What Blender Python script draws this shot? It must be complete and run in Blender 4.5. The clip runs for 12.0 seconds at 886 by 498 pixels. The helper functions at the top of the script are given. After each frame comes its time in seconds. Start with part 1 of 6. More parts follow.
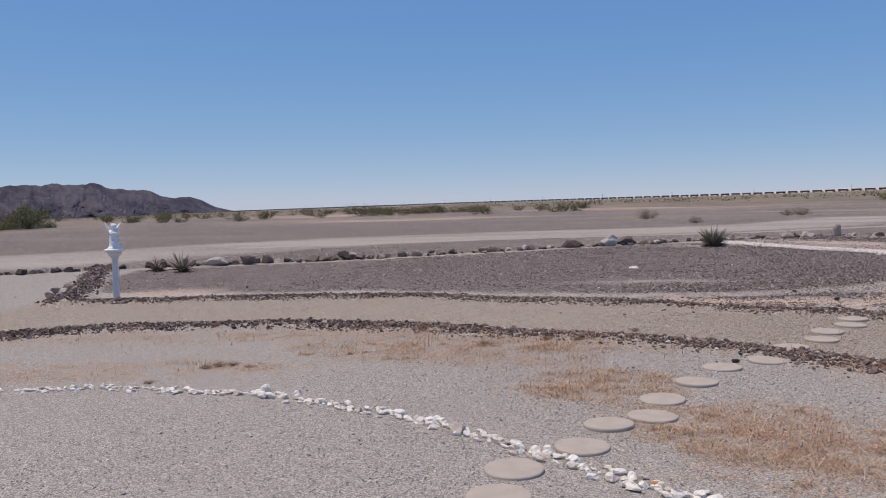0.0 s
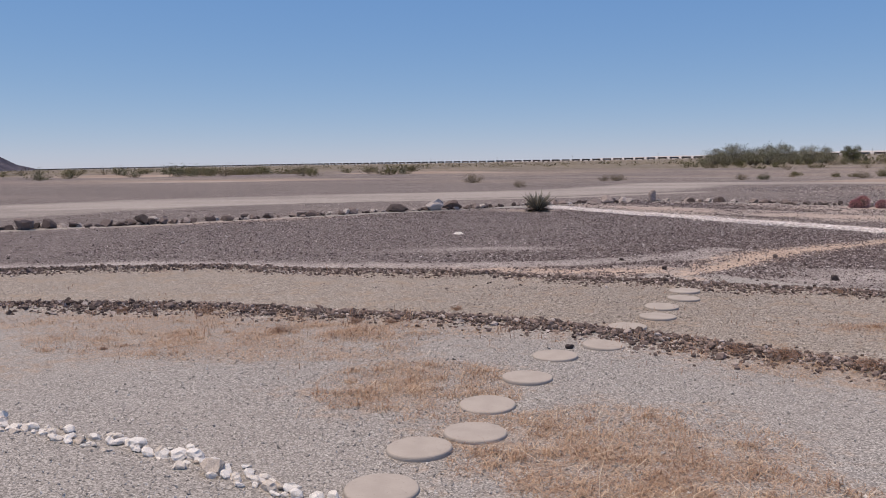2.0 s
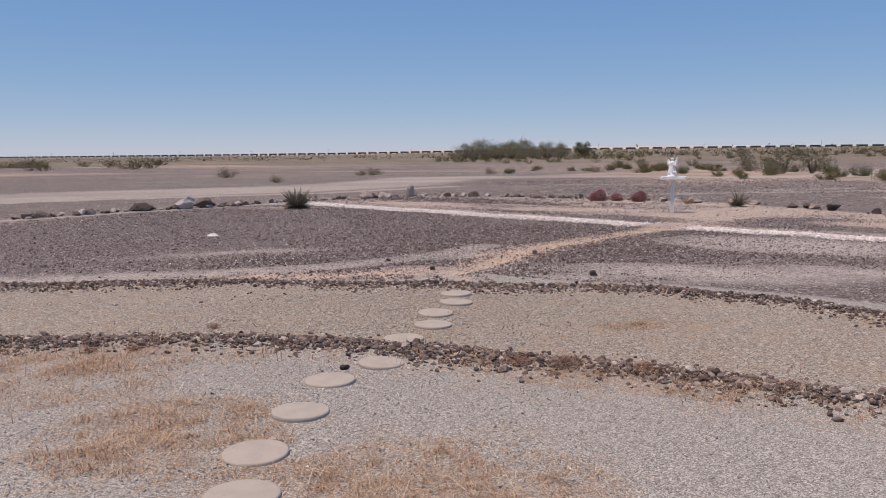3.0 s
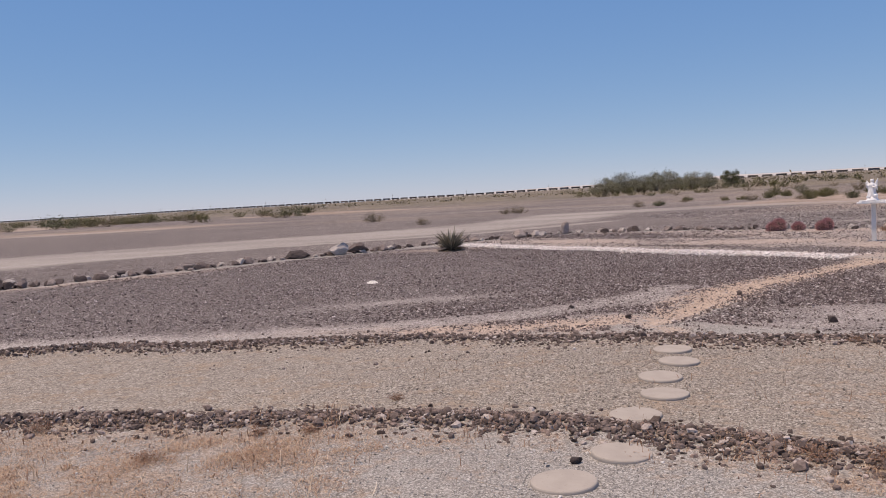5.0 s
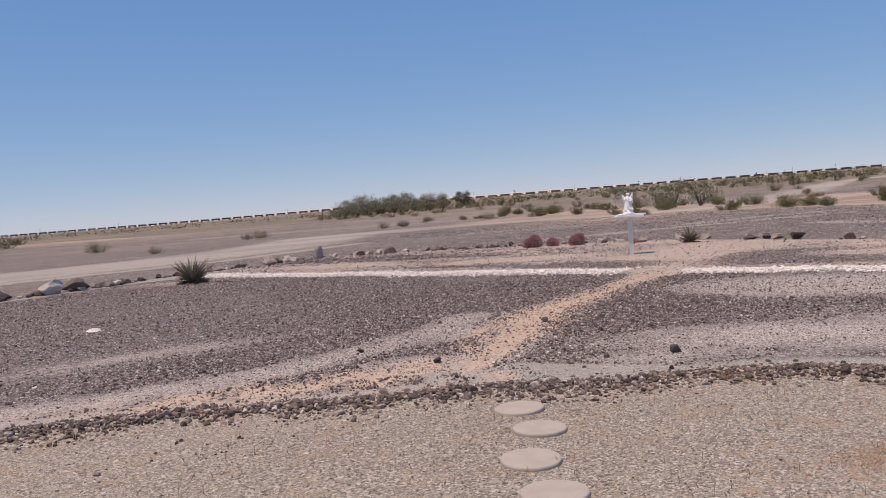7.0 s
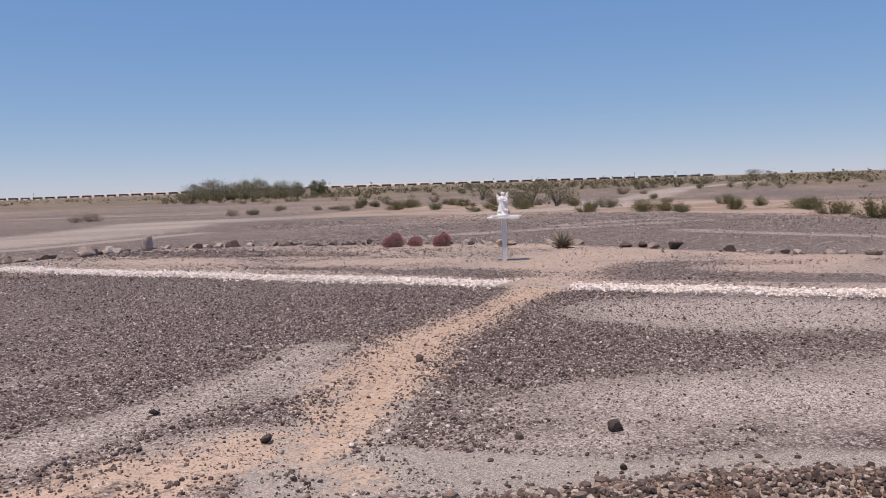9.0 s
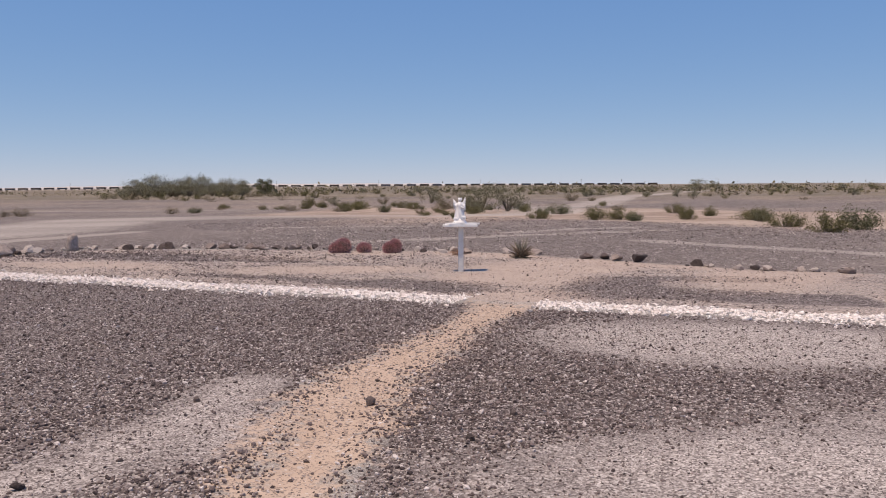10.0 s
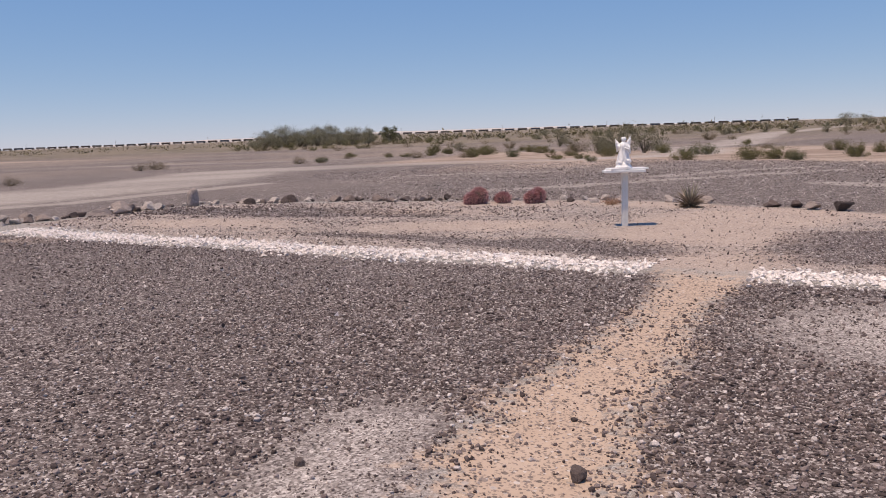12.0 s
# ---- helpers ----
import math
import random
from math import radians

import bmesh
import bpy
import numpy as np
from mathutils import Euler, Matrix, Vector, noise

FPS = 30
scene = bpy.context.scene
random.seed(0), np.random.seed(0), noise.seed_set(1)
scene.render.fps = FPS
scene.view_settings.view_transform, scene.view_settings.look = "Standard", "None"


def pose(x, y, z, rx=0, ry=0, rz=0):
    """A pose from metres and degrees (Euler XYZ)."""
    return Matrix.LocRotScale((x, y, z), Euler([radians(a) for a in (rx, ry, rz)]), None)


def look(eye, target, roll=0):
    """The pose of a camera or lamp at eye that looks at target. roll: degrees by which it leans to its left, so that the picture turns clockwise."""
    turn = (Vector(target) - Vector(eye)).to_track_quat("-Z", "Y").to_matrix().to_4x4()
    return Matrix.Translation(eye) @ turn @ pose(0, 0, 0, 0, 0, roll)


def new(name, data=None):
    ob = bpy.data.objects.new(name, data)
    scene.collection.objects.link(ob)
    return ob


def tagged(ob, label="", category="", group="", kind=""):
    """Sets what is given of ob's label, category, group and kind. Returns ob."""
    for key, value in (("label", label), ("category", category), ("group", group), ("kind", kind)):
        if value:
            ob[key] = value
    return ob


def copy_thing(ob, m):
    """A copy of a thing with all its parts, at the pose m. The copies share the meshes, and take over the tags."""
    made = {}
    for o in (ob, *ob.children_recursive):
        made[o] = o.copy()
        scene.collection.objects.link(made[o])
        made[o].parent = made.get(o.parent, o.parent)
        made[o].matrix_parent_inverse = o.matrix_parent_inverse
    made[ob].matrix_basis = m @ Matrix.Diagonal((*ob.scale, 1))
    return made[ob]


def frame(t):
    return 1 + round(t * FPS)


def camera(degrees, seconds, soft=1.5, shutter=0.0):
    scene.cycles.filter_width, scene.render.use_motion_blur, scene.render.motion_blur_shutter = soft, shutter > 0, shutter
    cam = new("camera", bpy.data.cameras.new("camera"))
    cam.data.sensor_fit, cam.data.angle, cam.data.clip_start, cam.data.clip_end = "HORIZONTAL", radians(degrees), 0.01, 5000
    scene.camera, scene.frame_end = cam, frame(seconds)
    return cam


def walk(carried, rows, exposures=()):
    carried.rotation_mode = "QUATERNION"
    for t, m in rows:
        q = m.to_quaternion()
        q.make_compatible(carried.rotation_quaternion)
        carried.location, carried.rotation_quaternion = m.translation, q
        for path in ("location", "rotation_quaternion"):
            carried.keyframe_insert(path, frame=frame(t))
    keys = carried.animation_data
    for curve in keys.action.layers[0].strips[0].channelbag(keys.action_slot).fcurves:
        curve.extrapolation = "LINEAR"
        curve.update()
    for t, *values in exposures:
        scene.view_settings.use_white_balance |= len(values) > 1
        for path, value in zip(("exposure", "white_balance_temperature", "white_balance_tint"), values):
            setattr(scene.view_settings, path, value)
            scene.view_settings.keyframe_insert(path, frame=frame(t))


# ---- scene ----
cam = camera(56.7, 12.0, soft=1.0)
PATH = [
    (0, (0.576, -0.667, 1.535), (0.152, 1.285, 1.428), -1.3),
    (0.5, (0.526, -0.345, 1.531), (-0.113, 1.548, 1.438), -1.1),
    (0.9, (0.53, 0.01, 1.528), (0.228, 1.985, 1.444), -1.3),
    (1, (0.549, 0.087, 1.522), (0.326, 2.072, 1.418), -1.1),
    (1.5, (0.647, 0.505, 1.526), (0.46, 2.493, 1.409), -0.6),
    (2, (0.64, 0.825, 1.483), (0.626, 2.815, 1.28), -0.4),
    (2.5, (0.604, 1.176, 1.509), (0.877, 3.14, 1.247), -0.4),
    (2.7, (0.646, 1.313, 1.533), (1.063, 3.254, 1.295), 0.0),
    (4.3, (0.621, 2.395, 1.545), (1.356, 4.243, 1.336), -0.8),
    (4.5, (0.568, 2.509, 1.538), (1.25, 4.377, 1.325), -1.1),
    (5, (0.398, 2.963, 1.508), (0.632, 4.945, 1.389), -2.8),
    (5.5, (0.315, 3.458, 1.472), (0.469, 5.445, 1.304), -3.5),
    (6, (0.274, 4.017, 1.492), (0.839, 5.929, 1.334), -3.8),
    (6.5, (0.403, 4.605, 1.494), (0.991, 6.512, 1.367), -3.9),
    (7, (0.545, 5.227, 1.466), (1.382, 7.041, 1.366), -4.1),
    (7.5, (0.717, 5.805, 1.484), (1.772, 7.499, 1.358), -2.6),
    (7.7, (0.828, 6.019, 1.49), (1.832, 7.745, 1.372), -2.1),
    (9.3, (1.945, 7.881, 1.544), (3.127, 9.489, 1.415), -1.2),
    (9.5, (2.096, 8.123, 1.534), (3.301, 9.714, 1.413), -0.9),
    (10, (2.409, 8.669, 1.588), (3.654, 10.229, 1.454), -0.1),
    (10.5, (2.699, 9.21, 1.562), (3.725, 10.916, 1.371), 0.8),
    (11, (2.937, 9.781, 1.611), (3.958, 11.494, 1.452), -0.2),
    (11.5, (3.21, 10.411, 1.587), (4.162, 12.167, 1.48), -1.2),
    (12, (3.537, 11.032, 1.54), (4.523, 12.752, 1.278), -1.7),
]
walk(cam, [(t, look(eye, target, roll)) for t, eye, target, roll in PATH], [(0.0, 0.01, 6740, 15.0), (1.0, 0.01, 6760, 15.3), (2.5, 0.04, 7080, 17.9), (7.5, 0.11, 7290, 19.5), (9.5, 0.12, 7310, 19.5), (12.0, 0.13, 7330, 20.1)])


# ---- world, sun and exposure ----
SUN_EL, SUN_AZ = radians(73), radians(-96)
world = bpy.data.worlds.new("desert_sky")
scene.world = world
world.use_nodes = True
wn = world.node_tree.nodes
sky = wn.new("ShaderNodeTexSky")
sky.sky_type = "NISHITA"
sky.sun_disc = False
sky.sun_elevation, sky.sun_rotation = SUN_EL, SUN_AZ
sky.altitude, sky.air_density, sky.dust_density, sky.ozone_density = 50, 0.65, 0.05, 4.2
wn["Background"].inputs["Strength"].default_value = 0.1375
# dry hazy air: a flatter run from horizon to zenith
soft_sky = wn.new("ShaderNodeGamma")
soft_sky.inputs["Gamma"].default_value = 0.72
tint = wn.new("ShaderNodeMix")
tint.data_type, tint.blend_type = "RGBA", "MULTIPLY"
tint.inputs[0].default_value, tint.inputs[7].default_value = 1.0, (1.06, 1.20, 1.40, 1.0)
deep = wn.new("ShaderNodeHueSaturation")
deep.inputs["Saturation"].default_value = 1.26
world.node_tree.links.new(sky.outputs[0], soft_sky.inputs["Color"])
world.node_tree.links.new(soft_sky.outputs[0], deep.inputs["Color"])
world.node_tree.links.new(deep.outputs[0], tint.inputs[6])
# haze evens out the blue far more than the red
parts, whole = wn.new("ShaderNodeSeparateColor"), wn.new("ShaderNodeCombineColor")
world.node_tree.links.new(tint.outputs[2], parts.inputs[0])
for k, (power, gain) in enumerate(((0.84, 1.07), (0.64, 1.395), (0.33, 2.66))):
    p_node, g_node = wn.new("ShaderNodeMath"), wn.new("ShaderNodeMath")
    p_node.operation, g_node.operation = "POWER", "MULTIPLY"
    p_node.inputs[1].default_value, g_node.inputs[1].default_value = power, gain
    world.node_tree.links.new(parts.outputs[k], p_node.inputs[0])
    world.node_tree.links.new(p_node.outputs[0], g_node.inputs[0])
    world.node_tree.links.new(g_node.outputs[0], whole.inputs[k])
world.node_tree.links.new(whole.outputs[0], wn["Background"].inputs["Color"])
sun_dir = Vector((math.sin(SUN_AZ) * math.cos(SUN_EL), math.cos(SUN_AZ) * math.cos(SUN_EL), math.sin(SUN_EL)))
lamp = bpy.data.lights.new("sun", "SUN")
lamp.energy, lamp.angle, lamp.color = 3.66, radians(0.53), (1.0, 0.88, 0.695)
sun = new("sun", lamp)
sun.matrix_world = look(sun_dir * 50, (0, 0, 0))


# ---- materials ----
class Mat:
    """A node material with a few short ways to wire it."""

    def __init__(self, name, rough=0.9, metal=0.0, spec=0.3):
        self.m = bpy.data.materials.new(name)
        self.m.use_nodes = True
        self.n, self.l = self.m.node_tree.nodes, self.m.node_tree.links
        self.b = self.n["Principled BSDF"]
        self.b.inputs["Roughness"].default_value = rough
        self.b.inputs["Metallic"].default_value = metal
        self.b.inputs["Specular IOR Level"].default_value = spec
        self.co = self.n.new("ShaderNodeTexCoord").outputs["Object"]

    def put(self, sock, v):
        if hasattr(v, "links"):
            self.l.new(v, sock)
        elif isinstance(v, (tuple, list)):
            sock.default_value = (*v, 1.0) if len(v) == 3 and len(sock.default_value) == 4 else v
        else:
            sock.default_value = v

    def noise(self, scale, detail=3.0, rough=0.6, co=None):
        t = self.n.new("ShaderNodeTexNoise")
        t.inputs["Scale"].default_value, t.inputs["Detail"].default_value = scale, detail
        t.inputs["Roughness"].default_value = rough
        self.l.new(co or self.co, t.inputs["Vector"])
        return t.outputs["Fac"]

    def voronoi(self, scale, co=None, out="Color"):
        t = self.n.new("ShaderNodeTexVoronoi")
        t.inputs["Scale"].default_value = scale
        self.l.new(co or self.co, t.inputs["Vector"])
        return t.outputs[out]

    def math(self, op, a, b=0.0, c=0.0):
        t = self.n.new("ShaderNodeMath")
        t.operation = op
        for s, v in zip(t.inputs, (a, b, c)):
            self.put(s, v)
        return t.outputs[0]

    def ramp(self, fac, stops, kind="LINEAR"):
        t = self.n.new("ShaderNodeValToRGB")
        t.color_ramp.interpolation = kind
        el = t.color_ramp.elements
        while len(el) < len(stops):
            el.new(0.5)
        for e, (p, c) in zip(el, stops):
            e.position, e.color = p, (*c, 1.0)
        self.put(t.inputs[0], fac)
        return t.outputs[0]

    def mix(self, fac, a, b, kind="MIX"):
        t = self.n.new("ShaderNodeMix")
        t.data_type, t.blend_type = "RGBA", kind
        self.put(t.inputs[0], fac)
        self.put(t.inputs[6], a)
        self.put(t.inputs[7], b)
        return t.outputs[2]

    def span(self, v, lo, hi, to_lo=0.0, to_hi=1.0):
        t = self.n.new("ShaderNodeMapRange")
        t.interpolation_type = "SMOOTHSTEP"
        for k, x in zip(("Value", "From Min", "From Max", "To Min", "To Max"), (v, lo, hi, to_lo, to_hi)):
            self.put(t.inputs[k], x)
        return t.outputs[0]

    def attr(self, name):
        t = self.n.new("ShaderNodeAttribute")
        t.attribute_name = name
        return t.outputs["Fac"]

    def island(self):
        return self.n.new("ShaderNodeNewGeometry").outputs["Random Per Island"]

    def chance(self):
        return self.n.new("ShaderNodeObjectInfo").outputs["Random"]

    def colour(self, v):
        self.put(self.b.inputs["Base Color"], v)
        return self

    def bump(self, height, strength=0.5, distance=0.01):
        t = self.n.new("ShaderNodeBump")
        t.inputs["Strength"].default_value, t.inputs["Distance"].default_value = strength, distance
        self.l.new(height, t.inputs["Height"])
        self.l.new(t.outputs[0], self.b.inputs["Normal"])
        return self


def grained(name, stops, grain=60.0, patch=4.0, rough=0.9, depth=0.004, by="island", spread=0.65, spec=0.3):
    """A stone-like material: one colour a piece out of stops, with grain and blotches over it."""
    m = Mat(name, rough, spec=spec)
    r = m.island() if by == "island" else m.chance()
    fine = m.noise(grain, 4)
    v = m.math("ADD", m.math("MULTIPLY", r, spread), m.math("MULTIPLY", m.noise(patch, 3), 1.0 - spread))
    c = m.ramp(v, stops)
    c = m.mix(1.0, c, m.ramp(fine, [(0.25, (0.62, 0.62, 0.62)), (0.75, (1.3, 1.3, 1.3))]), "MULTIPLY")
    m.colour(c).bump(fine, 0.6, depth)
    return m.m


M = {}
M["dark_stone"] = grained("dark_stone", [(0.1, (0.056, 0.041, 0.039)), (0.4, (0.126, 0.095, 0.09)), (0.64, (0.206, 0.16, 0.151)), (0.78, (0.33, 0.272, 0.256)), (0.9, (0.68, 0.61, 0.58))], 90, 8, spread=0.8)
M["field_stone"] = grained("field_stone", [(0.1, (0.085, 0.067, 0.062)), (0.35, (0.16, 0.128, 0.12)), (0.55, (0.25, 0.205, 0.19)), (0.72, (0.40, 0.34, 0.315)), (0.88, (0.70, 0.63, 0.59))], 90, 8, spread=0.85)
M["berm_stone"] = grained("berm_stone", [(0.1, (0.062, 0.045, 0.039)), (0.4, (0.13, 0.097, 0.086)), (0.65, (0.185, 0.142, 0.127)), (0.80, (0.28, 0.205, 0.172)), (0.92, (0.52, 0.455, 0.42))], 70, 8, spread=0.85)
M["berm_piece"] = grained("berm_piece", [(0.1, (0.062, 0.045, 0.039)), (0.4, (0.13, 0.097, 0.086)), (0.65, (0.21, 0.163, 0.144)), (0.80, (0.30, 0.215, 0.18)), (0.92, (0.55, 0.48, 0.44))], 70, 8, by="object", spread=0.85)
M["chip"] = grained("gravel_chip", [(0.0, (0.22, 0.204, 0.189)), (0.35, (0.315, 0.293, 0.273)), (0.7, (0.425, 0.40, 0.375)), (1.0, (0.75, 0.712, 0.672))], 150, 30, spread=0.92)
M["tan_chip"] = grained("tan_gravel_chip", [(0.0, (0.16, 0.137, 0.119)), (0.4, (0.268, 0.234, 0.20)), (0.75, (0.368, 0.324, 0.28)), (1.0, (0.57, 0.52, 0.465))], 150, 30, spread=0.92)
M["white_stone"] = grained("white_stone", [(0.0, (0.50, 0.42, 0.38)), (0.3, (0.72, 0.64, 0.60)), (0.7, (0.80, 0.74, 0.71)), (1.0, (0.85, 0.82, 0.80))], 40, 12)
M["white_piece"] = grained("white_piece", [(0.0, (0.50, 0.42, 0.38)), (0.3, (0.72, 0.64, 0.60)), (0.7, (0.80, 0.74, 0.71)), (1.0, (0.85, 0.82, 0.80))], 40, 12, by="object")
M["edging_stone"] = grained("edging_stone", [(0.12, (0.45, 0.37, 0.30)), (0.28, (0.68, 0.61, 0.54)), (0.42, (0.80, 0.745, 0.685)), (0.8, (0.87, 0.83, 0.775))], 30, 9, by="object", depth=0.008)
M["dark_rock"] = grained("dark_rock", [(0.15, (0.055, 0.042, 0.04)), (0.5, (0.115, 0.088, 0.082)), (0.85, (0.24, 0.188, 0.17))], 18, 3, by="object", depth=0.02)
M["orange_rock"] = grained("orange_rock", [(0.2, (0.42, 0.22, 0.10)), (0.8, (0.62, 0.36, 0.19))], 30, 6, by="object", depth=0.008)
M["pale_rock"] = grained("pale_rock", [(0.2, (0.20, 0.155, 0.14)), (0.45, (0.36, 0.30, 0.272)), (0.8, (0.56, 0.495, 0.455))], 18, 3, by="object", depth=0.02)


def ground_material():
    m = Mat("desert_ground", 0.95, spec=0.2)
    big, mid, small = m.noise(0.35, 4), m.noise(2.2, 4), m.noise(11, 4)
    jitter = m.math("SUBTRACT", m.math("ADD", m.math("MULTIPLY", mid, 0.5), m.math("MULTIPLY", small, 0.5)), 0.5)

    def zone(name, edge=0.05, wander=0.9):
        d = m.math("ADD", m.attr(name), m.math("MULTIPLY", jitter, wander))
        return m.span(d, -edge, edge)

    grey = m.n.new("ShaderNodeSeparateColor")
    m.l.new(m.voronoi(130), grey.inputs[0])
    chip = grey.outputs[0]
    crumb = m.n.new("ShaderNodeSeparateColor")
    m.l.new(m.voronoi(82), crumb.inputs[0])
    grit, chip2 = crumb.outputs[0], crumb.outputs[1]
    coarse = m.n.new("ShaderNodeSeparateColor")
    m.l.new(m.voronoi(55), coarse.inputs[0])
    lump = coarse.outputs[0]
    # raked grey gravel
    gravel = m.ramp(chip, [(0.0, (0.12, 0.111, 0.102)), (0.3, (0.235, 0.218, 0.202)), (0.7, (0.345, 0.322, 0.298)), (1.0, (0.56, 0.525, 0.49))])
    gravel = m.mix(m.span(big, 0.3, 0.7, 0, 0.25), gravel, (0.30, 0.265, 0.235))
    # tan gravel between the berms
    tan = m.ramp(grit, [(0.0, (0.13, 0.108, 0.093)), (0.35, (0.248, 0.213, 0.181)), (0.75, (0.342, 0.299, 0.255)), (1.0, (0.51, 0.46, 0.405))])
    tan = m.mix(m.span(m.math("ADD", mid, m.math("MULTIPLY", m.math("SUBTRACT", small, 0.5), 0.8)), 0.48, 0.72, 0, 0.45), tan, (0.33, 0.235, 0.16))
    tan = m.mix(m.span(small, 0.62, 0.75, 0, 0.4), tan, (0.17, 0.13, 0.105))
    # straw litter on gravel
    litter = m.ramp(m.math("MULTIPLY", m.math("ADD", small, chip), 0.5), [(0.2, (0.14, 0.083, 0.054)), (0.5, (0.34, 0.228, 0.152)), (0.8, (0.48, 0.36, 0.262))])
    # dark stony pavement with pale dust between
    clod = m.n.new("ShaderNodeSeparateColor")
    m.l.new(m.voronoi(26), clod.inputs[0])
    lump = m.math("ADD", m.math("MULTIPLY", lump, 0.72), m.math("MULTIPLY", clod.outputs[0], 0.28))
    stony = m.ramp(lump, [(0.15, (0.034, 0.026, 0.025)), (0.45, (0.088, 0.068, 0.065)), (0.72, (0.162, 0.130, 0.123)), (0.92, (0.45, 0.40, 0.38))])
    stony = m.mix(m.span(chip2, 0.80, 0.88, 0.0, 0.4), stony, (0.34, 0.29, 0.268))
    stony = m.mix(m.span(crumb.outputs[2], 0.93, 0.96, 0.0, 0.7), stony, (0.60, 0.55, 0.52))
    pale = m.ramp(grit, [(0.0, (0.12, 0.102, 0.095)), (0.3, (0.33, 0.288, 0.266)), (0.75, (0.52, 0.463, 0.43)), (1.0, (0.76, 0.70, 0.665))])
    # blown sand
    sand = m.ramp(m.math("ADD", m.math("MULTIPLY", mid, 0.7), m.math("MULTIPLY", small, 0.3)), [(0.25, (0.46, 0.335, 0.25)), (0.55, (0.52, 0.39, 0.30)), (0.8, (0.55, 0.435, 0.35))])
    sand = m.mix(m.span(chip2, 0.80, 0.88, 0, 0.75), sand, (0.19, 0.145, 0.125))
    broad = m.math("ADD", m.math("MULTIPLY", m.noise(0.8, 4), 0.6), m.math("MULTIPLY", mid, 0.4))
    mixed = m.mix(m.span(m.math("ADD", broad, m.math("MULTIPLY", m.math("SUBTRACT", chip, 0.5), 0.35)), 0.40, 0.56), m.mix(0.55, sand, pale), m.mix(0.42, stony, pale))
    # open plain and wheel-worn road
    streak_map = m.n.new("ShaderNodeMapping")
    streak_map.inputs["Scale"].default_value = (0.05, 0.13, 1.0)
    streak_map.inputs["Rotation"].default_value = (0, 0, radians(-22))
    m.l.new(m.co, streak_map.inputs["Vector"])
    streak = m.noise(1.0, 5, 0.62, streak_map.outputs[0])
    plain = m.mix(m.math("MULTIPLY", m.span(streak, 0.46, 0.66), 0.55), m.ramp(lump, [(0.0, (0.045, 0.037, 0.034)), (0.5, (0.108, 0.088, 0.083)), (0.82, (0.36, 0.308, 0.282))]), (0.245, 0.207, 0.186))
    # blown sand lies in long drifts on the open ground past the road, and low scrub tints the far plain
    drift_map = m.n.new("ShaderNodeMapping")
    drift_map.inputs["Scale"].default_value = (0.016, 0.06, 1.0)
    drift_map.inputs["Rotation"].default_value = (0, 0, radians(-14))
    m.l.new(m.co, drift_map.inputs["Vector"])
    drift = m.noise(1.0, 6, 0.66, drift_map.outputs[0])
    tan_drift = m.mix(m.span(big, 0.35, 0.65), (0.315, 0.254, 0.203), (0.245, 0.20, 0.168))
    plain = m.mix(m.math("MULTIPLY", m.math("MULTIPLY", m.span(drift, 0.44, 0.58), m.attr("open")), 0.7), plain, tan_drift)
    tufts = m.span(m.math("ADD", m.math("MULTIPLY", drift, 0.55), m.math("MULTIPLY", m.noise(0.22, 4, 0.7), 0.45)), 0.36, 0.50)
    plain = m.mix(m.math("MULTIPLY", m.math("MULTIPLY", tufts, m.attr("scrubby")), 0.8), plain, m.mix(m.span(drift, 0.4, 0.6), (0.135, 0.117, 0.068), (0.225, 0.18, 0.12)))
    road = m.ramp(m.math("ADD", m.math("MULTIPLY", mid, 0.6), m.math("MULTIPLY", chip, 0.4)), [(0.2, (0.28, 0.247, 0.224)), (0.55, (0.39, 0.348, 0.315)), (0.85, (0.48, 0.435, 0.40))])

    def dots(scale, share):
        """Stones lying singly: a round in some of the cells, and the cell's chance."""
        t = m.n.new("ShaderNodeTexVoronoi")
        t.inputs["Scale"].default_value = scale
        m.l.new(m.co, t.inputs["Vector"])
        pick = m.n.new("ShaderNodeSeparateColor")
        m.l.new(t.outputs["Color"], pick.inputs[0])
        size = m.span(pick.outputs[2], 0.0, 1.0, 0.22, 0.52)
        mask = m.math("MULTIPLY", m.math("LESS_THAN", t.outputs["Distance"], size), m.math("LESS_THAN", pick.outputs[0], share))
        return mask, m.ramp(pick.outputs[1], [(0.0, (0.05, 0.04, 0.038)), (0.55, (0.11, 0.087, 0.082)), (0.78, (0.20, 0.165, 0.155)), (0.9, (0.62, 0.56, 0.52))])

    def stoned(c, amount, *sets):
        for scale, share in sets:
            mask, tone = dots(scale, share)
            c = m.mix(m.math("MULTIPLY", mask, amount), c, tone)
        return c

    plain = stoned(plain, 0.75, (10, 0.5), (21, 0.6))
    mixed = stoned(mixed, 0.8, (17, 0.45), (33, 0.6))
    pale = stoned(pale, 0.8, (30, 0.35), (48, 0.5))
    stony = stoned(stony, 0.75, (24, 0.28), (44, 0.5))
    tan = stoned(tan, 0.6, (26, 0.12), (60, 0.35))
    gravel = stoned(gravel, 0.14, (140, 0.35))
    road = stoned(road, 0.5, (14, 0.25))
    sand = stoned(sand, 0.75, (22, 0.22), (46, 0.35))
    c = gravel
    c = m.mix(zone("tan", 0.25, 0.6), c, tan)
    c = m.mix(m.math("MULTIPLY", zone("straw", 0.35, 3.0), m.span(m.math("ADD", m.math("MULTIPLY", small, 0.6), m.math("MULTIPLY", mid, 0.4)), 0.42, 0.60, 0.12, 0.5)), c, litter)
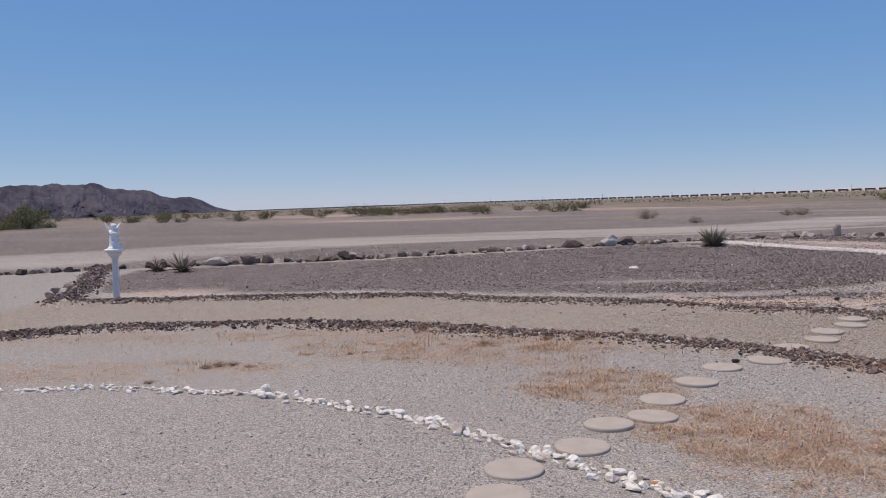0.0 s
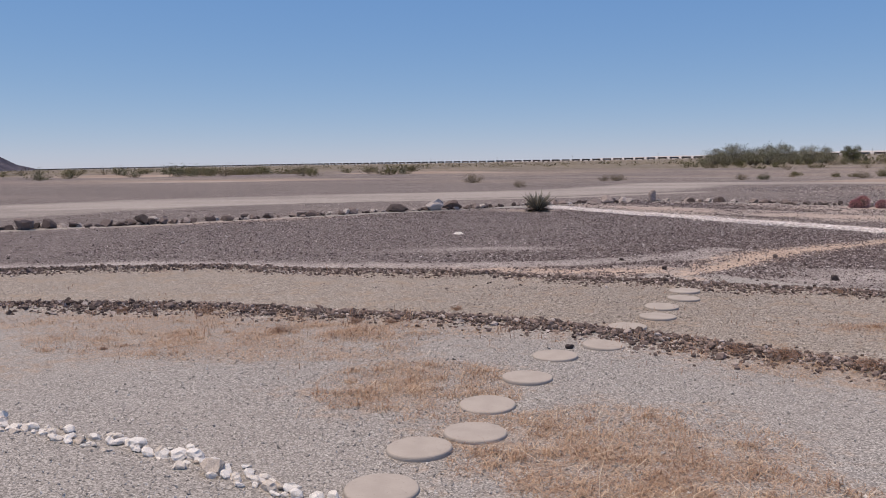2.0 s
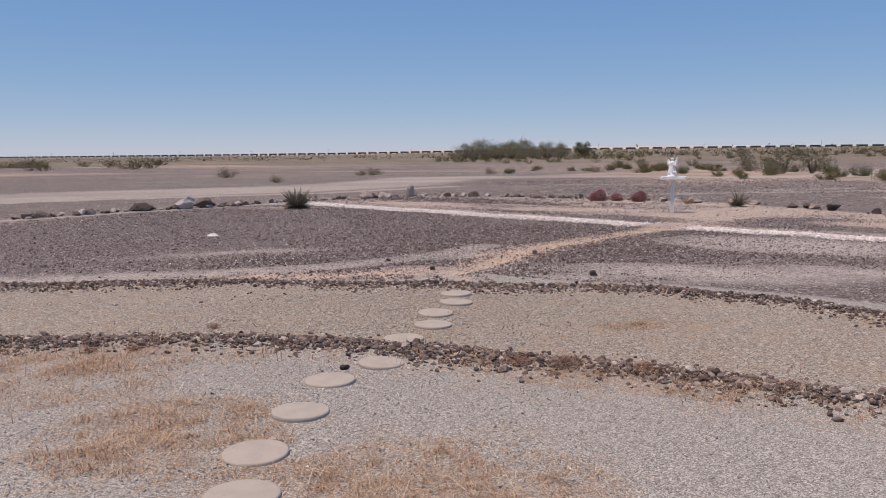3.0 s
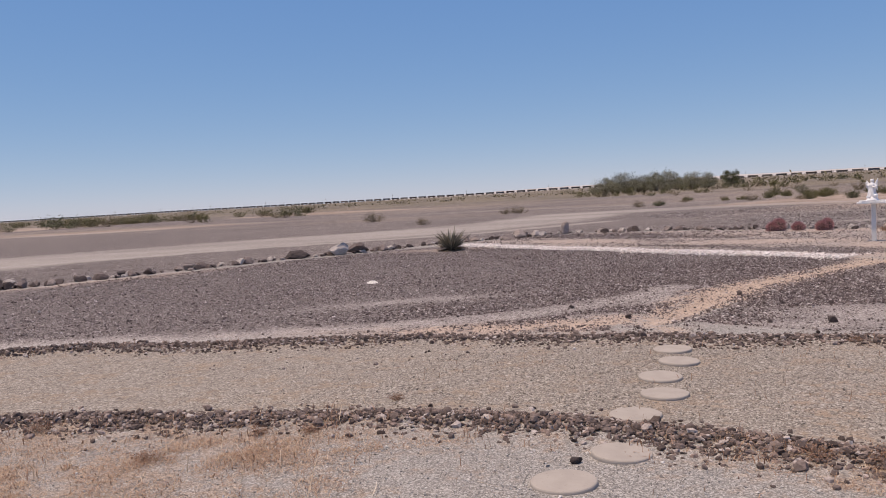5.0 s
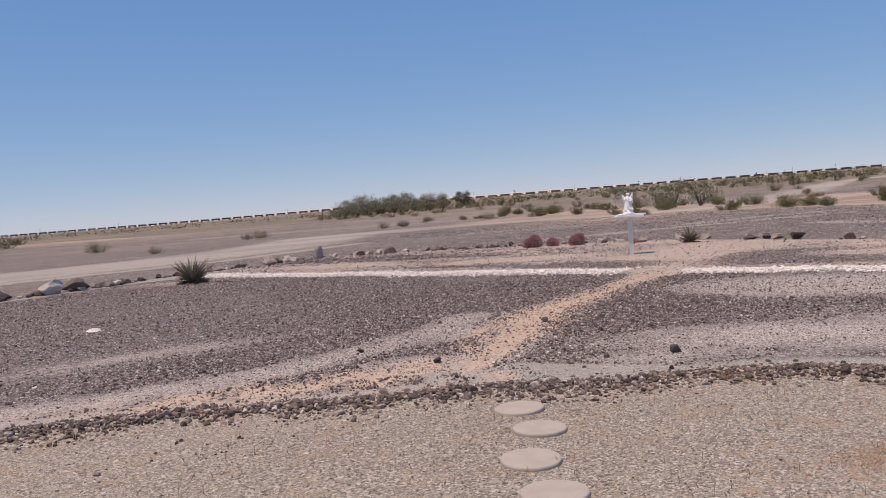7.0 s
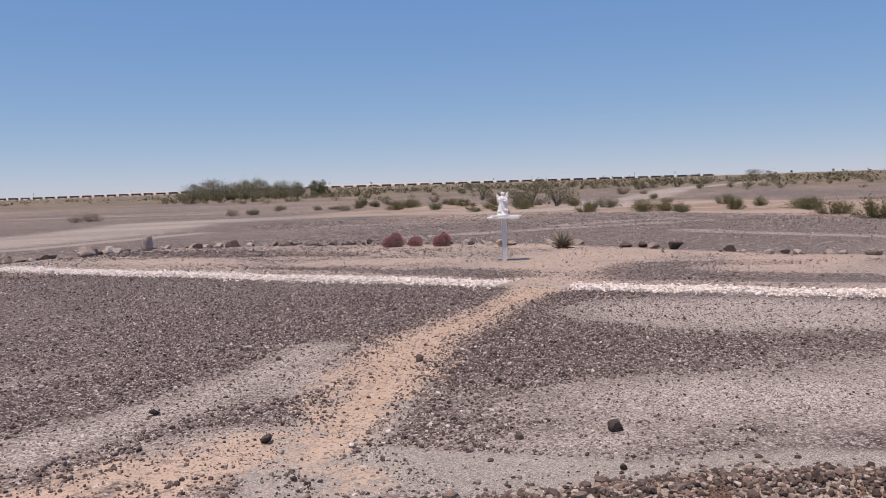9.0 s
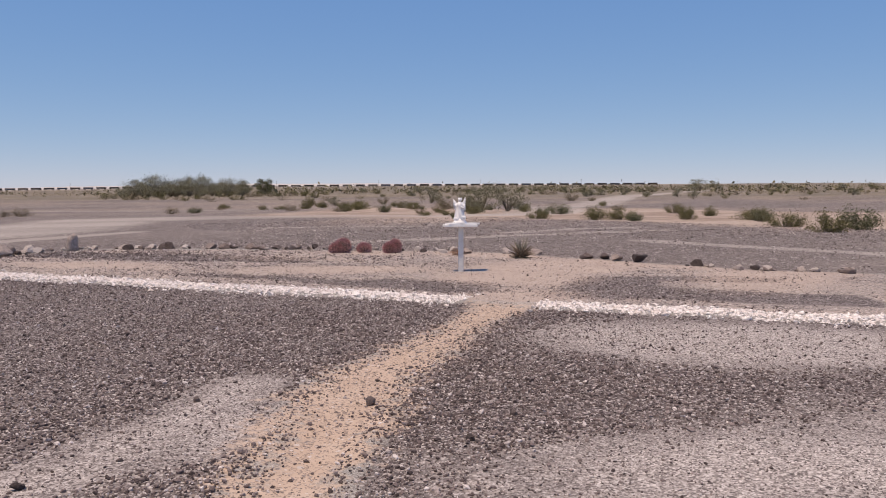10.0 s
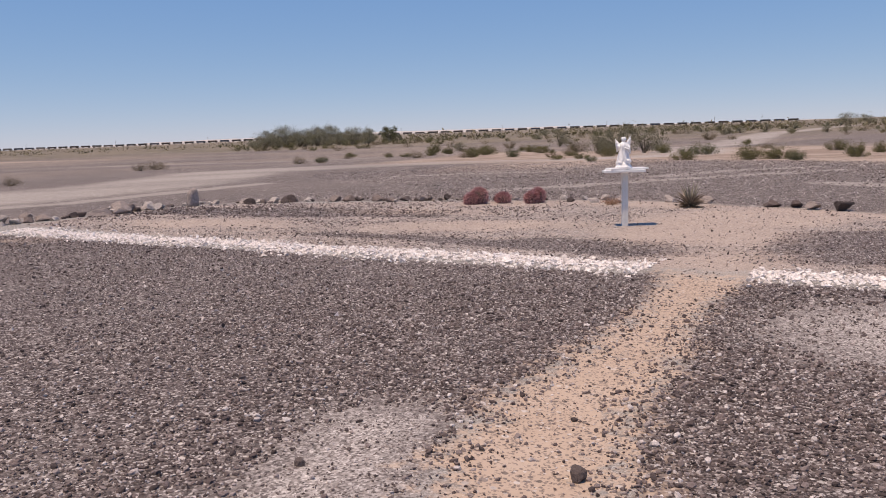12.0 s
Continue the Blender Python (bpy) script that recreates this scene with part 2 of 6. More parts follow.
    c = m.mix(zone("mixed", 0.12, 0.7), c, mixed)
    c = m.mix(zone("dark", 0.10, 0.5), c, stony)
    c = m.mix(m.math("MULTIPLY", zone("pale", 0.8, 2.6), 0.84), c, pale)
    c = m.mix(m.math("MULTIPLY", zone("sand", 0.18, 2.0), 0.92), c, sand)
    c = m.mix(m.math("MULTIPLY", zone("dusty", 0.5, 2.6), m.span(chip, 0.25, 0.75, 0.8, 0.4)), c, m.mix(0.45, sand, (0.50, 0.415, 0.365)))
    c = m.mix(zone("plain", 0.25, 1.0), c, plain)
    duned = m.mix(m.span(m.math("ADD", m.math("MULTIPLY", streak, 0.6), m.math("MULTIPLY", big, 0.4)), 0.42, 0.58), (0.29, 0.215, 0.168), (0.43, 0.345, 0.283))
    c = m.mix(m.math("MULTIPLY", zone("dune", 2.0, 12.0), 0.85), c, stoned(duned, 0.6, (3.0, 0.25)))
    c = m.mix(m.math("MULTIPLY", zone("road", 1.2, 3.6), m.span(streak, 0.35, 0.6, 0.5, 0.9)), c, road)
    c = m.mix(m.math("MULTIPLY", zone("track", 0.2, 0.8), 0.7), c, road)
    m.colour(c)
    h = m.math("ADD", m.math("MULTIPLY", chip, 0.6), m.math("MULTIPLY", lump, m.span(m.attr("dark"), -0.3, 0.3, 0.25, 0.8)))
    m.bump(h, 0.55, 0.010)
    return m.m


M["ground"] = ground_material()


def plain_material(name, a, b, scale=8.0, rough=0.6, depth=0.002, spec=0.4, speck=None):
    m = Mat(name, rough, spec=spec)
    f, g = m.noise(scale, 5), m.noise(scale * 9, 3)
    c = m.mix(m.span(f, 0.3, 0.7), a, b)
    if speck:
        c = m.mix(m.span(g, 0.62, 0.72), c, speck)
    m.colour(c).bump(g, 0.4, depth)
    return m.m


M["concrete"] = plain_material("concrete_disc", (0.362, 0.318, 0.28), (0.408, 0.36, 0.318), 7, 0.9, 0.003, 0.2, (0.32, 0.28, 0.245))
M["white_paint"] = plain_material("white_paint", (0.78, 0.77, 0.76), (0.83, 0.82, 0.81), 9, 0.55, 0.001, 0.4, (0.70, 0.68, 0.65))
M["grey_paint"] = plain_material("weathered_white_paint", (0.66, 0.64, 0.61), (0.74, 0.72, 0.69), 12, 0.65, 0.001, 0.35, (0.52, 0.50, 0.47))
M["plaster"] = plain_material("white_plaster", (0.80, 0.79, 0.79), (0.86, 0.85, 0.85), 14, 0.6, 0.002, 0.35)
M["pole_wood"] = plain_material("pole_wood", (0.07, 0.055, 0.045), (0.12, 0.095, 0.08), 3, 0.9)


def leafy(name, stops, rough=0.7):
    m = Mat(name, rough, spec=0.25)
    v = m.math("ADD", m.math("MULTIPLY", m.island(), 0.7), m.math("MULTIPLY", m.noise(2.5, 2), 0.3))
    m.colour(m.ramp(v, stops))
    return m.m


M["creosote"] = leafy("creosote_leaf", [(0.1, (0.09, 0.084, 0.033)), (0.5, (0.14, 0.127, 0.053)), (0.9, (0.19, 0.168, 0.08))])
M["palo_verde"] = leafy("palo_verde_leaf", [(0.1, (0.125, 0.122, 0.076)), (0.5, (0.195, 0.186, 0.122)), (0.9, (0.28, 0.262, 0.18))])
M["dark_leaf"] = leafy("ironwood_leaf", [(0.1, (0.075, 0.08, 0.042)), (0.5, (0.115, 0.117, 0.06)), (0.9, (0.17, 0.165, 0.092))])
M["dry_leaf"] = leafy("dry_brush", [(0.1, (0.11, 0.085, 0.052)), (0.5, (0.18, 0.143, 0.088)), (0.9, (0.26, 0.21, 0.135))])
M["far_scrub"] = leafy("far_scrub_leaf", [(0.1, (0.125, 0.11, 0.06)), (0.5, (0.17, 0.148, 0.086)), (0.9, (0.22, 0.188, 0.118))])
M["mesquite"] = leafy("mesquite_leaf", [(0.1, (0.085, 0.095, 0.04)), (0.5, (0.14, 0.15, 0.065)), (0.9, (0.215, 0.22, 0.105))])
M["stem"] = leafy("bush_stem", [(0.1, (0.10, 0.082, 0.06)), (0.9, (0.20, 0.165, 0.125))])
M["straw"] = leafy("dry_grass", [(0.05, (0.19, 0.092, 0.06)), (0.4, (0.39, 0.248, 0.163)), (0.75, (0.54, 0.39, 0.275)), (0.97, (0.76, 0.62, 0.47))])
M["stalk"] = leafy("pale_stalk", [(0.1, (0.45, 0.34, 0.24)), (0.9, (0.72, 0.61, 0.48))])
M["russet"] = leafy("russet_weed", [(0.1, (0.20, 0.095, 0.06)), (0.5, (0.34, 0.19, 0.12)), (0.9, (0.46, 0.31, 0.22))])


def blade_material(name, low, high):
    m = Mat(name, 0.55, spec=0.4)
    v = m.math("ADD", m.math("MULTIPLY", m.chance(), 0.6), m.math("MULTIPLY", m.noise(6, 2), 0.4))
    m.colour(m.mix(v, low, high))
    return m.m


M["agave"] = blade_material("agave_leaf", (0.155, 0.138, 0.10), (0.36, 0.322, 0.245))
M["agave_dry"] = blade_material("dry_agave_leaf", (0.15, 0.112, 0.083), (0.33, 0.262, 0.195))
M["cactus_skin"] = plain_material("cactus_skin", (0.10, 0.075, 0.06), (0.15, 0.095, 0.075), 20, 0.6)
M["spine"] = leafy("red_spines", [(0.1, (0.25, 0.092, 0.097)), (0.5, (0.46, 0.225, 0.228)), (0.9, (0.70, 0.465, 0.455))], 0.5)


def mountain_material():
    m = Mat("hazed_mountain_rock", 0.95, spec=0.1)
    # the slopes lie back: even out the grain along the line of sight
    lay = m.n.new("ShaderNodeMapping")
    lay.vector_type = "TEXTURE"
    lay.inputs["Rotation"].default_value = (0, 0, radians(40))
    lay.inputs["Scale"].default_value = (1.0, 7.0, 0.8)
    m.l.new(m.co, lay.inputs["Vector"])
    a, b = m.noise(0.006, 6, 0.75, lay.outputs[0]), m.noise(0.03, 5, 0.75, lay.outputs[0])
    # the blue of distance haze is mixed into these rock colours
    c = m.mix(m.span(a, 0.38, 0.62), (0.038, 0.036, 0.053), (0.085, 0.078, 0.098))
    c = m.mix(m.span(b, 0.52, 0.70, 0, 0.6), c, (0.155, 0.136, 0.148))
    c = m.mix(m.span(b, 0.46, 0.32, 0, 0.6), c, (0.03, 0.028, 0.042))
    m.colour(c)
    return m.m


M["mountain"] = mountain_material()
M["dune"] = plain_material("far_sand", (0.43, 0.40, 0.38), (0.50, 0.47, 0.45), 0.01, 0.95)


# ---- the lie of the land ----
ORIGIN = np.array((2.0, 6.0))
BERM_1 = [(-9.4, 5.9), (-7.95, 7.49), (-7.17, 8.23), (-6.33, 8.76), (-5.26, 9.12), (-4.08, 9.37), (-2.99, 9.39), (-1.81, 9.21), (-0.73, 8.94), (0.27, 8.62), (1.09, 8.39), (1.91, 7.99), (2.4, 7.6), (2.89, 7.14), (3.42, 6.75), (3.91, 6.27), (4.25, 5.92), (5.08, 4.66)]
BERM_2 = [(-8.95, 11.4), (-7.95, 11.83), (-6.12, 12.38), (-4.15, 12.68), (-2.66, 12.67), (-1.37, 12.39), (0.6, 11.91), (1.97, 11.44), (2.95, 11.05), (3.64, 10.8), (4.28, 10.48), (4.97, 10.13), (5.75, 9.67), (6.29, 8.89), (6.97, 7.51)]
BERM_SIDE = [(-8.55, 11.35), (-9.45, 12.9), (-10.65, 15.0), (-12.2, 17.5), (-13.1, 18.9)]
BERM_WEST = [(-11.3, 10.3), (-11.9, 11.4), (-12.8, 12.9), (-13.9, 14.6), (-15.0, 16.4)]
WHITE_ROW = [(-5.9, 5.0), (-4.8, 5.42), (-3.9, 5.62), (-3.1, 5.62), (-2.3, 5.54), (-1.7, 5.3), (-0.95, 5.02), (-0.5, 4.8), (0.0, 4.4), (0.54, 3.9), (0.9, 3.62), (1.5, 3.1)]
BORDER = [(-17.5, 15.0), (-15.2, 17.3), (-13.3, 18.6), (-10.7, 20.2), (-9.3, 21.0), (-7.2, 22.2), (-5.2, 23.8), (-3.6, 25.1), (-2.0, 26.6), (0.0, 28.1), (1.8, 29.5), (4.5, 31.4), (6.9, 32.7), (8.8, 33.9), (10.2, 33.0), (11.8, 31.9), (13.15, 30.2), (14.3, 29.2), (15.6, 27.7), (16.8, 26.0), (17.4, 24.2), (17.65, 22.0), (17.75, 20.0), (18.1, 17.9), (19.0, 16.0)]
STRIP_A, STRIP_B = ((4.2, 29.3), (10.22, 17.95)), ((10.68, 16.9), (15.2, 9.7))
PATH_L = [(3.3, 11.15), (3.5, 12.25), (3.95, 12.6), (4.6, 13.3), (5.15, 14.05), (5.75, 14.75), (6.4, 15.2), (7.0, 15.45), (8.33, 16.22), (9.6, 17.15), (10.2, 17.7)]
PATH_R = [(4.15, 10.9), (4.2, 11.8), (4.6, 12.2), (5.25, 12.9), (5.95, 13.6), (6.4, 14.1), (6.65, 14.35), (7.4, 14.75), (8.2, 15.4), (9.0, 16.0), (10.0, 16.55), (10.5, 16.75)]
PALE_ARC = [(-8.4, 12.9), (-6.2, 13.05), (-4.2, 13.35), (-2.6, 13.3), (-1.6, 13.0), (0.1, 13.0), (1.5, 12.9), (2.4, 13.1), (3.2, 13.5), (4.0, 13.9), (4.8, 14.5), (5.4, 15.0)]
ROAD = [(-40, 8), (-26, 16), (-19, 22.5), (-16, 28), (-11.5, 35), (-4.5, 39.5), (3.5, 43), (10.5, 48.5), (17, 60), (26, 61.5), (33, 61), (40, 56.5), (47.2, 54.4), (53.5, 58.5), (70, 73), (84, 81), (97, 90), (113, 101.5), (139, 120), (167, 137.6), (206, 157), (300, 205)]


def along(p, pts):
    """Distance of points p (N, 2) from a polyline."""
    pts = np.asarray(pts, float)
    best = np.full(len(p), 1e9)
    for a, b in zip(pts[:-1], pts[1:]):
        d = b - a
        s = np.clip(((p - a) @ d) / (d @ d), 0, 1)
        best = np.minimum(best, np.hypot(*(p - a - s[:, None] * d).T))
    return best


def inside(p, pts):
    """Signed distance of points p from a polygon, positive within it."""
    pts = np.asarray(pts, float)
    odd = np.zeros(len(p), bool)
    for a, b in zip(pts, np.roll(pts, -1, 0)):
        if a[1] != b[1]:
            odd ^= ((a[1] > p[:, 1]) != (b[1] > p[:, 1])) & (p[:, 0] < (b[0] - a[0]) * (p[:, 1] - a[1]) / (b[1] - a[1]) + a[0])
    return along(p, np.vstack([pts, pts[:1]])) * np.where(odd, 1, -1)


GARDEN = BORDER + [(24, 6), (20, -12), (-22, -12), (-24, 6)]
DARK_MAIN = [(-9.2, 13.3), (-8.2, 12.9), (-6.2, 13.1), (-4.2, 13.4), (-2.7, 13.35), (-1.3, 13.0), (0.7, 12.45), (2.1, 11.95), (3.2, 11.5)] + PATH_L[1:] + [(9.8, 17.9), (3.9, 28.9), (3.2, 29.4), (1.8, 28.9), (0, 27.5), (-2, 26), (-3.6, 24.5), (-5.2, 23.2), (-7.2, 21.6), (-9.3, 20.4), (-11.8, 18.6), (-11.2, 16.6)]
DARK_EAST = PATH_R[1:] + [(10.4, 16.6), (14.8, 9.6), (8.0, 7.4), (6.8, 9.4), (6.1, 10.1), (5.2, 10.6)]
DARK_WEST = [(-11.6, 10.3), (-12.1, 11.4), (-14.1, 14.6), (-15.4, 16.6), (-17.3, 14.9), (-21, 9), (-15, 6)]
FRINGES = [[(8.4, 24.6), (9.3, 22.7), (10.1, 20.6), (10.7, 18.9), (11.4, 18.4), (12.1, 19.6), (11.2, 21.2), (10.5, 21.6), (9.6, 23.2), (8.9, 24.6)], [(11.4, 17.6), (12.6, 18.3), (14.2, 19.1), (15.4, 18.3), (13.9, 17.2), (15.4, 14.5), (14.3, 13.5), (12.6, 16.2)], [(14.6, 18.3), (15.6, 18.2), (17.0, 16.6), (16.2, 16.3), (15.2, 17.4)], [(6.9, 32.2), (9.3, 28.2), (11.7, 25.5), (12.7, 26.4), (10.4, 30.3), (8.0, 33.0)]]
BEYOND = [(4.4, 30.9), (9.9, 18.4), (10.9, 17.2), (15.6, 9.6), (20, 9), (19, 16), (17.8, 20), (17.3, 24.6), (15.6, 27.6), (13, 30), (10.2, 32.8), (8.8, 33.6), (6, 32)]
SAND_PATH = PATH_L + PATH_R[::-1]
SAND_FAN = [(0.9, 12.6), (2.0, 12.45), (3.0, 12.4), (3.9, 12.5), (3.7, 12.0), (3.0, 11.75), (2.0, 12.05), (0.9, 12.4)]
TAN_BAND = BERM_1 + BERM_2[::-1]


def blob(p, x, y, rx, ry, turn=0.0):
    c, s = math.cos(turn), math.sin(turn)
    dx, dy = p[:, 0] - x, p[:, 1] - y
    return (1 - np.hypot((c * dx + s * dy) / rx, (c * dy - s * dx) / ry)) * min(rx, ry)


STRAW = [(0.42, 6.25, 0.62, 0.68, 0.2), (1.55, 4.95, 0.85, 0.70, -0.1), (1.75, 4.3, 0.75, 0.55, 0.0), (1.05, 5.2, 0.45, 0.4, 0.0), (-1.3, 7.6, 1.5, 0.55, -0.1), (-3.3, 6.75, 0.6, 0.2, 0.0), (-5.3, 8.2, 1.8, 0.45, 0.2), (-0.6, 8.5, 1.6, 0.4, -0.25), (-2.6, 8.6, 1.6, 0.45, 0.0), (-5.5, 6.1, 1.6, 0.4, 0.3), (4.5, 8.15, 0.45, 0.2, 0.0), (3.2, 6.7, 1.1, 0.3, -0.7), (-1.9, 8.05, 0.9, 0.5, 0.0), (-4.3, 6.1, 0.9, 0.3, 0.2), (3.95, 5.95, 0.5, 0.22, -0.8), (-0.35, 8.1, 0.8, 0.3, -0.2)]
SANDS = [(1.5, 12.15, 1.2, 0.28, -0.3), (13.2, 20.0, 1.5, 1.5, -0.3), (11.3, 23.5, 2.1, 0.75, -0.69), (7.7, 27.9, 2.1, 0.8, -0.97), (14.6, 27.0, 1.1, 0.35, -0.75), (2.7, 12.25, 0.9, 0.3, -0.05), (11.4, 17.8, 1.1, 0.8, 0.6), (16.6, 24.6, 0.8, 2.2, 0.3), (17.4, 20.3, 0.6, 2.4, 0.1), (15.6, 21.0, 2.4, 1.6, 0.0), (12.0, 27.0, 1.4, 0.6, -0.9), (17.0, 17.0, 2.6, 1.2, 0.3), (-7.7, 13.3, 0.9, 0.7, 0.0), (3.3, 27.5, 1.1, 0.4, -0.3), (-5.0, 23.2, 2.6, 0.35, 0.6), (14.6, 27.2, 1.3, 0.5, -0.5), (-6.5, 24.5, 2.5, 1.0, 0.6)]
PALES = [(10.3, 13.5, 2.2, 1.3, -0.9), (7.0, 11.0, 1.9, 0.75, -0.55), (9.0, 10.3, 1.4, 0.5, -0.8), (1.4, 15.3, 1.1, 0.25, 0.1), (3.5, 12.3, 0.5, 0.6, 0.5), (5.4, 11.0, 0.7, 0.3, -0.6), (4.6, 13.9, 0.8, 0.4, 0.6)]
# low sandy humps beyond the pavement
DUNES = [(44, 52, 18, 6, 0.3), (56, 38, 22, 9, -0.6), (-30, 150, 60, 10, 0.1), (-22, 92, 14, 4, 0.1)]
TRACKS = [[(17, 31.8), (19.8, 31.5), (24, 31.5), (27, 31), (32, 30.6)], [(20, 44), (23, 43.2), (26, 41)], [(25.6, 33.1), (30, 34), (34, 33)], [(25, 26), (24.7, 22), (24.6, 17)], [(-14, 30), (-4, 35), (6, 38), (14, 44)]]
LANES = [[(-34, 86), (-8, 96), (22, 92), (40, 88)]]
DUNE_FIELD = [(27, 64), (36, 52), (40, 40), (37, 26), (55, 12), (70, 38), (66, 62), (50, 84)]


def rise(az):
    """How far the distant land stands up, by its bearing: slope beyond 110 m."""
    return np.interp(az, [-1.5, -0.95, -0.75, -0.5, -0.2, 0.15, 0.45, 0.7, 1.1, 1.6, 3.2], [-0.008, -0.008, -0.0075, -0.0028, 0.0013, 0.0045, 0.0093, 0.011, 0.012, 0.006, 0.0])


def height(x, y, micro=True):
    """Ground level at places."""
    x, y = np.asarray(x, float).ravel(), np.asarray(y, float).ravel()
    p = np.stack([x, y], 1)
    dx, dy = x - ORIGIN[0], y - ORIGIN[1]
    r, az = np.hypot(dx, dy), np.arctan2(dx, dy)
    t = (r - 110) / 18
    z = rise(az) * 18 * np.where(t > 30, t, np.log1p(np.exp(np.minimum(t, 30))))
    z = np.where(np.abs(az) > 2.2, 0.0, z)
    near = r < 45
    if micro and near.any():
        q = p[near]
        b = 0.055 * np.exp(-(along(q, BERM_1) / 0.20) ** 2) + 0.045 * np.exp(-(along(q, BERM_2) / 0.20) ** 2)
        b += 0.11 * np.exp(-(along(q, BERM_SIDE) / 0.24) ** 2) + 0.10 * np.exp(-(along(q, BERM_WEST) / 0.28) ** 2)
        for a, c in (STRIP_A, STRIP_B):
            b += 0.018 * np.exp(-(along(q, [a, c]) / 0.3) ** 4)
        b -= 0.035 * np.clip(inside(q, SAND_PATH) / 0.4, 0, 1)
        b += 0.012 * np.sin(q[:, 0] * 2.1 + 1.3 * np.sin(q[:, 1] * 1.1)) * np.sin(q[:, 1] * 1.7 + np.sin(q[:, 0] * 0.9))
        z[near] += b
    far = (r > 50) & (r < 400)
    if micro and far.any():
        z[far] += 0.22 * np.sin(x[far] * 0.11 + 2 * np.sin(y[far] * 0.05)) * np.sin(y[far] * 0.13) * np.clip((r[far] - 50) / 60, 0, 1)
    return z


def ground_at(x, y):
    return float(height([x], [y])[0])


def lines(lo, hi, step, far, onward=1.09):
    """Grid lines, close between lo and hi, and ever wider out to far."""
    mid = list(np.arange(lo, hi + step / 2, step))
    out, s = [], step
    v = hi
    while v < far:
        s *= onward if v < 260 else 1.12
        v += s
        out.append(v)
    back, s, v = [], step, lo
    while v > -far:
        s *= 1.09
        v -= s
        back.append(v)
    return np.array(back[::-1] + mid + out)


def mesh_of(name, verts, faces, smooth=False):
    me = bpy.data.meshes.new(name)
    verts, faces = np.asarray(verts, np.float32), np.asarray(faces, np.int32)
    k = faces.shape[1]
    me.vertices.add(len(verts))
    me.vertices.foreach_set("co", verts.ravel())
    me.loops.add(faces.size)
    me.loops.foreach_set("vertex_index", faces.ravel())
    me.polygons.add(len(faces))
    me.polygons.foreach_set("loop_start", np.arange(len(faces), dtype=np.int32) * k)
    me.polygons.foreach_set("use_smooth", np.full(len(faces), smooth))
    me.update(calc_edges=True)
    return me


def solid(name, verts, faces, material, parent=None, label="", smooth=False):
    me = mesh_of(name, verts, faces, smooth)
    me.materials.append(material)
    ob = new(name, me)
    if parent is not None:
        ob.parent = parent
    return tagged(ob, label)


def part(name, bm, material, parent=None, label="", smooth=False):
    """Links a bmesh as one mesh object under a thing or a part."""
    me = bpy.data.meshes.new(name)
    bm.to_mesh(me)
    bm.free()
    me.materials.append(material)
    if smooth:
        me.polygons.foreach_set("use_smooth", [True] * len(me.polygons))
    ob = new(name, me)
    if parent is not None:
        ob.parent = parent
    return tagged(ob, label)


def build_ground():
    xs, ys = lines(-18, 20, 0.21, 4700, 1.05), lines(-1, 36, 0.21, 4700, 1.05)
    gx, gy = np.meshgrid(xs, ys)
    x, y = gx.ravel(), gy.ravel()
    p = np.stack([x, y], 1)
    verts = np.stack([x, y, height(x, y)], 1)
    nx, ny = len(xs), len(ys)
    i = (np.arange(ny - 1)[:, None] * nx + np.arange(nx - 1)[None]).ravel()
    ob = solid("ground", verts, np.stack([i, i + 1, i + nx + 1, i + nx], 1), M["ground"], smooth=True)
    near = np.hypot(x - 2, y - 14) < 60
    q = p[near]

    def store(name, fn, pts=None, sel=None):
        v = np.full(len(p), -9.0, np.float32)
        if sel is None:
            v[near] = fn(q)
        else:
            v[sel] = fn(p[sel])
        ob.data.attributes.new(name, "FLOAT", "POINT").data.foreach_set("value", np.clip(v, -9, 9))

    def most(blobs):
        return lambda a: np.max([blob(a, *b) for b in blobs], 0)

    store("tan", lambda a: inside(a, TAN_BAND))
    store("straw", most(STRAW))
    store("mixed", lambda a: inside(a, BEYOND))
    store("dark", lambda a: np.max([inside(a, z) for z in [DARK_MAIN, DARK_EAST, DARK_WEST] + FRINGES], 0))
    store("pale", lambda a: np.maximum(0.65 - 2.0 * along(a, PALE_ARC), 1.5 * most(PALES)(a)))
    store("sand", lambda a: np.maximum(inside(a, SAND_PATH) - 0.32 * np.clip((13.0 - a[:, 1]) / 1.2, 0, 1), inside(a, SAND_FAN)))
    store("dusty", most(SANDS))
    everywhere = np.ones(len(p), bool)
    store("plain", lambda a: -inside(a, GARDEN), sel=everywhere)
    store("road", lambda a: np.maximum(np.interp(np.hypot(a[:, 0], a[:, 1]), [0, 30, 45, 70, 500], [4.5, 4.3, 3.8, 3.2, 4.2]) - along(a, ROAD), 1.3 - np.min([along(a, q) for q in LANES], 0)), sel=np.hypot(x, y) < 600)
    bearing, reach = np.arctan2(x - ORIGIN[0], y - ORIGIN[1]), np.hypot(x - ORIGIN[0], y - ORIGIN[1])
    past = reach - np.interp(bearing, [-1.3, -0.9, -0.6, -0.2, 0.05, 0.3, 0.5, 1.1], [40, 60, 70, 66, 58, 66, 75, 56])
    store("open", lambda a: np.clip(past / 12, 0, 1), sel=everywhere)
    store("scrubby", lambda a: np.clip((reach - 135) / 80, 0, 1), sel=everywhere)
    store("track", lambda a: 0.6 - np.min([along(a, t) for t in TRACKS], 0))
    store("dune", lambda a: np.maximum(most(DUNES)(a), np.clip(inside(a, DUNE_FIELD), -9, 9)), sel=np.hypot(x, y) < 600)
    return tagged(ob, "dry desert ground of grey gravel, dark pebbles and sand", "ground", kind="structure")


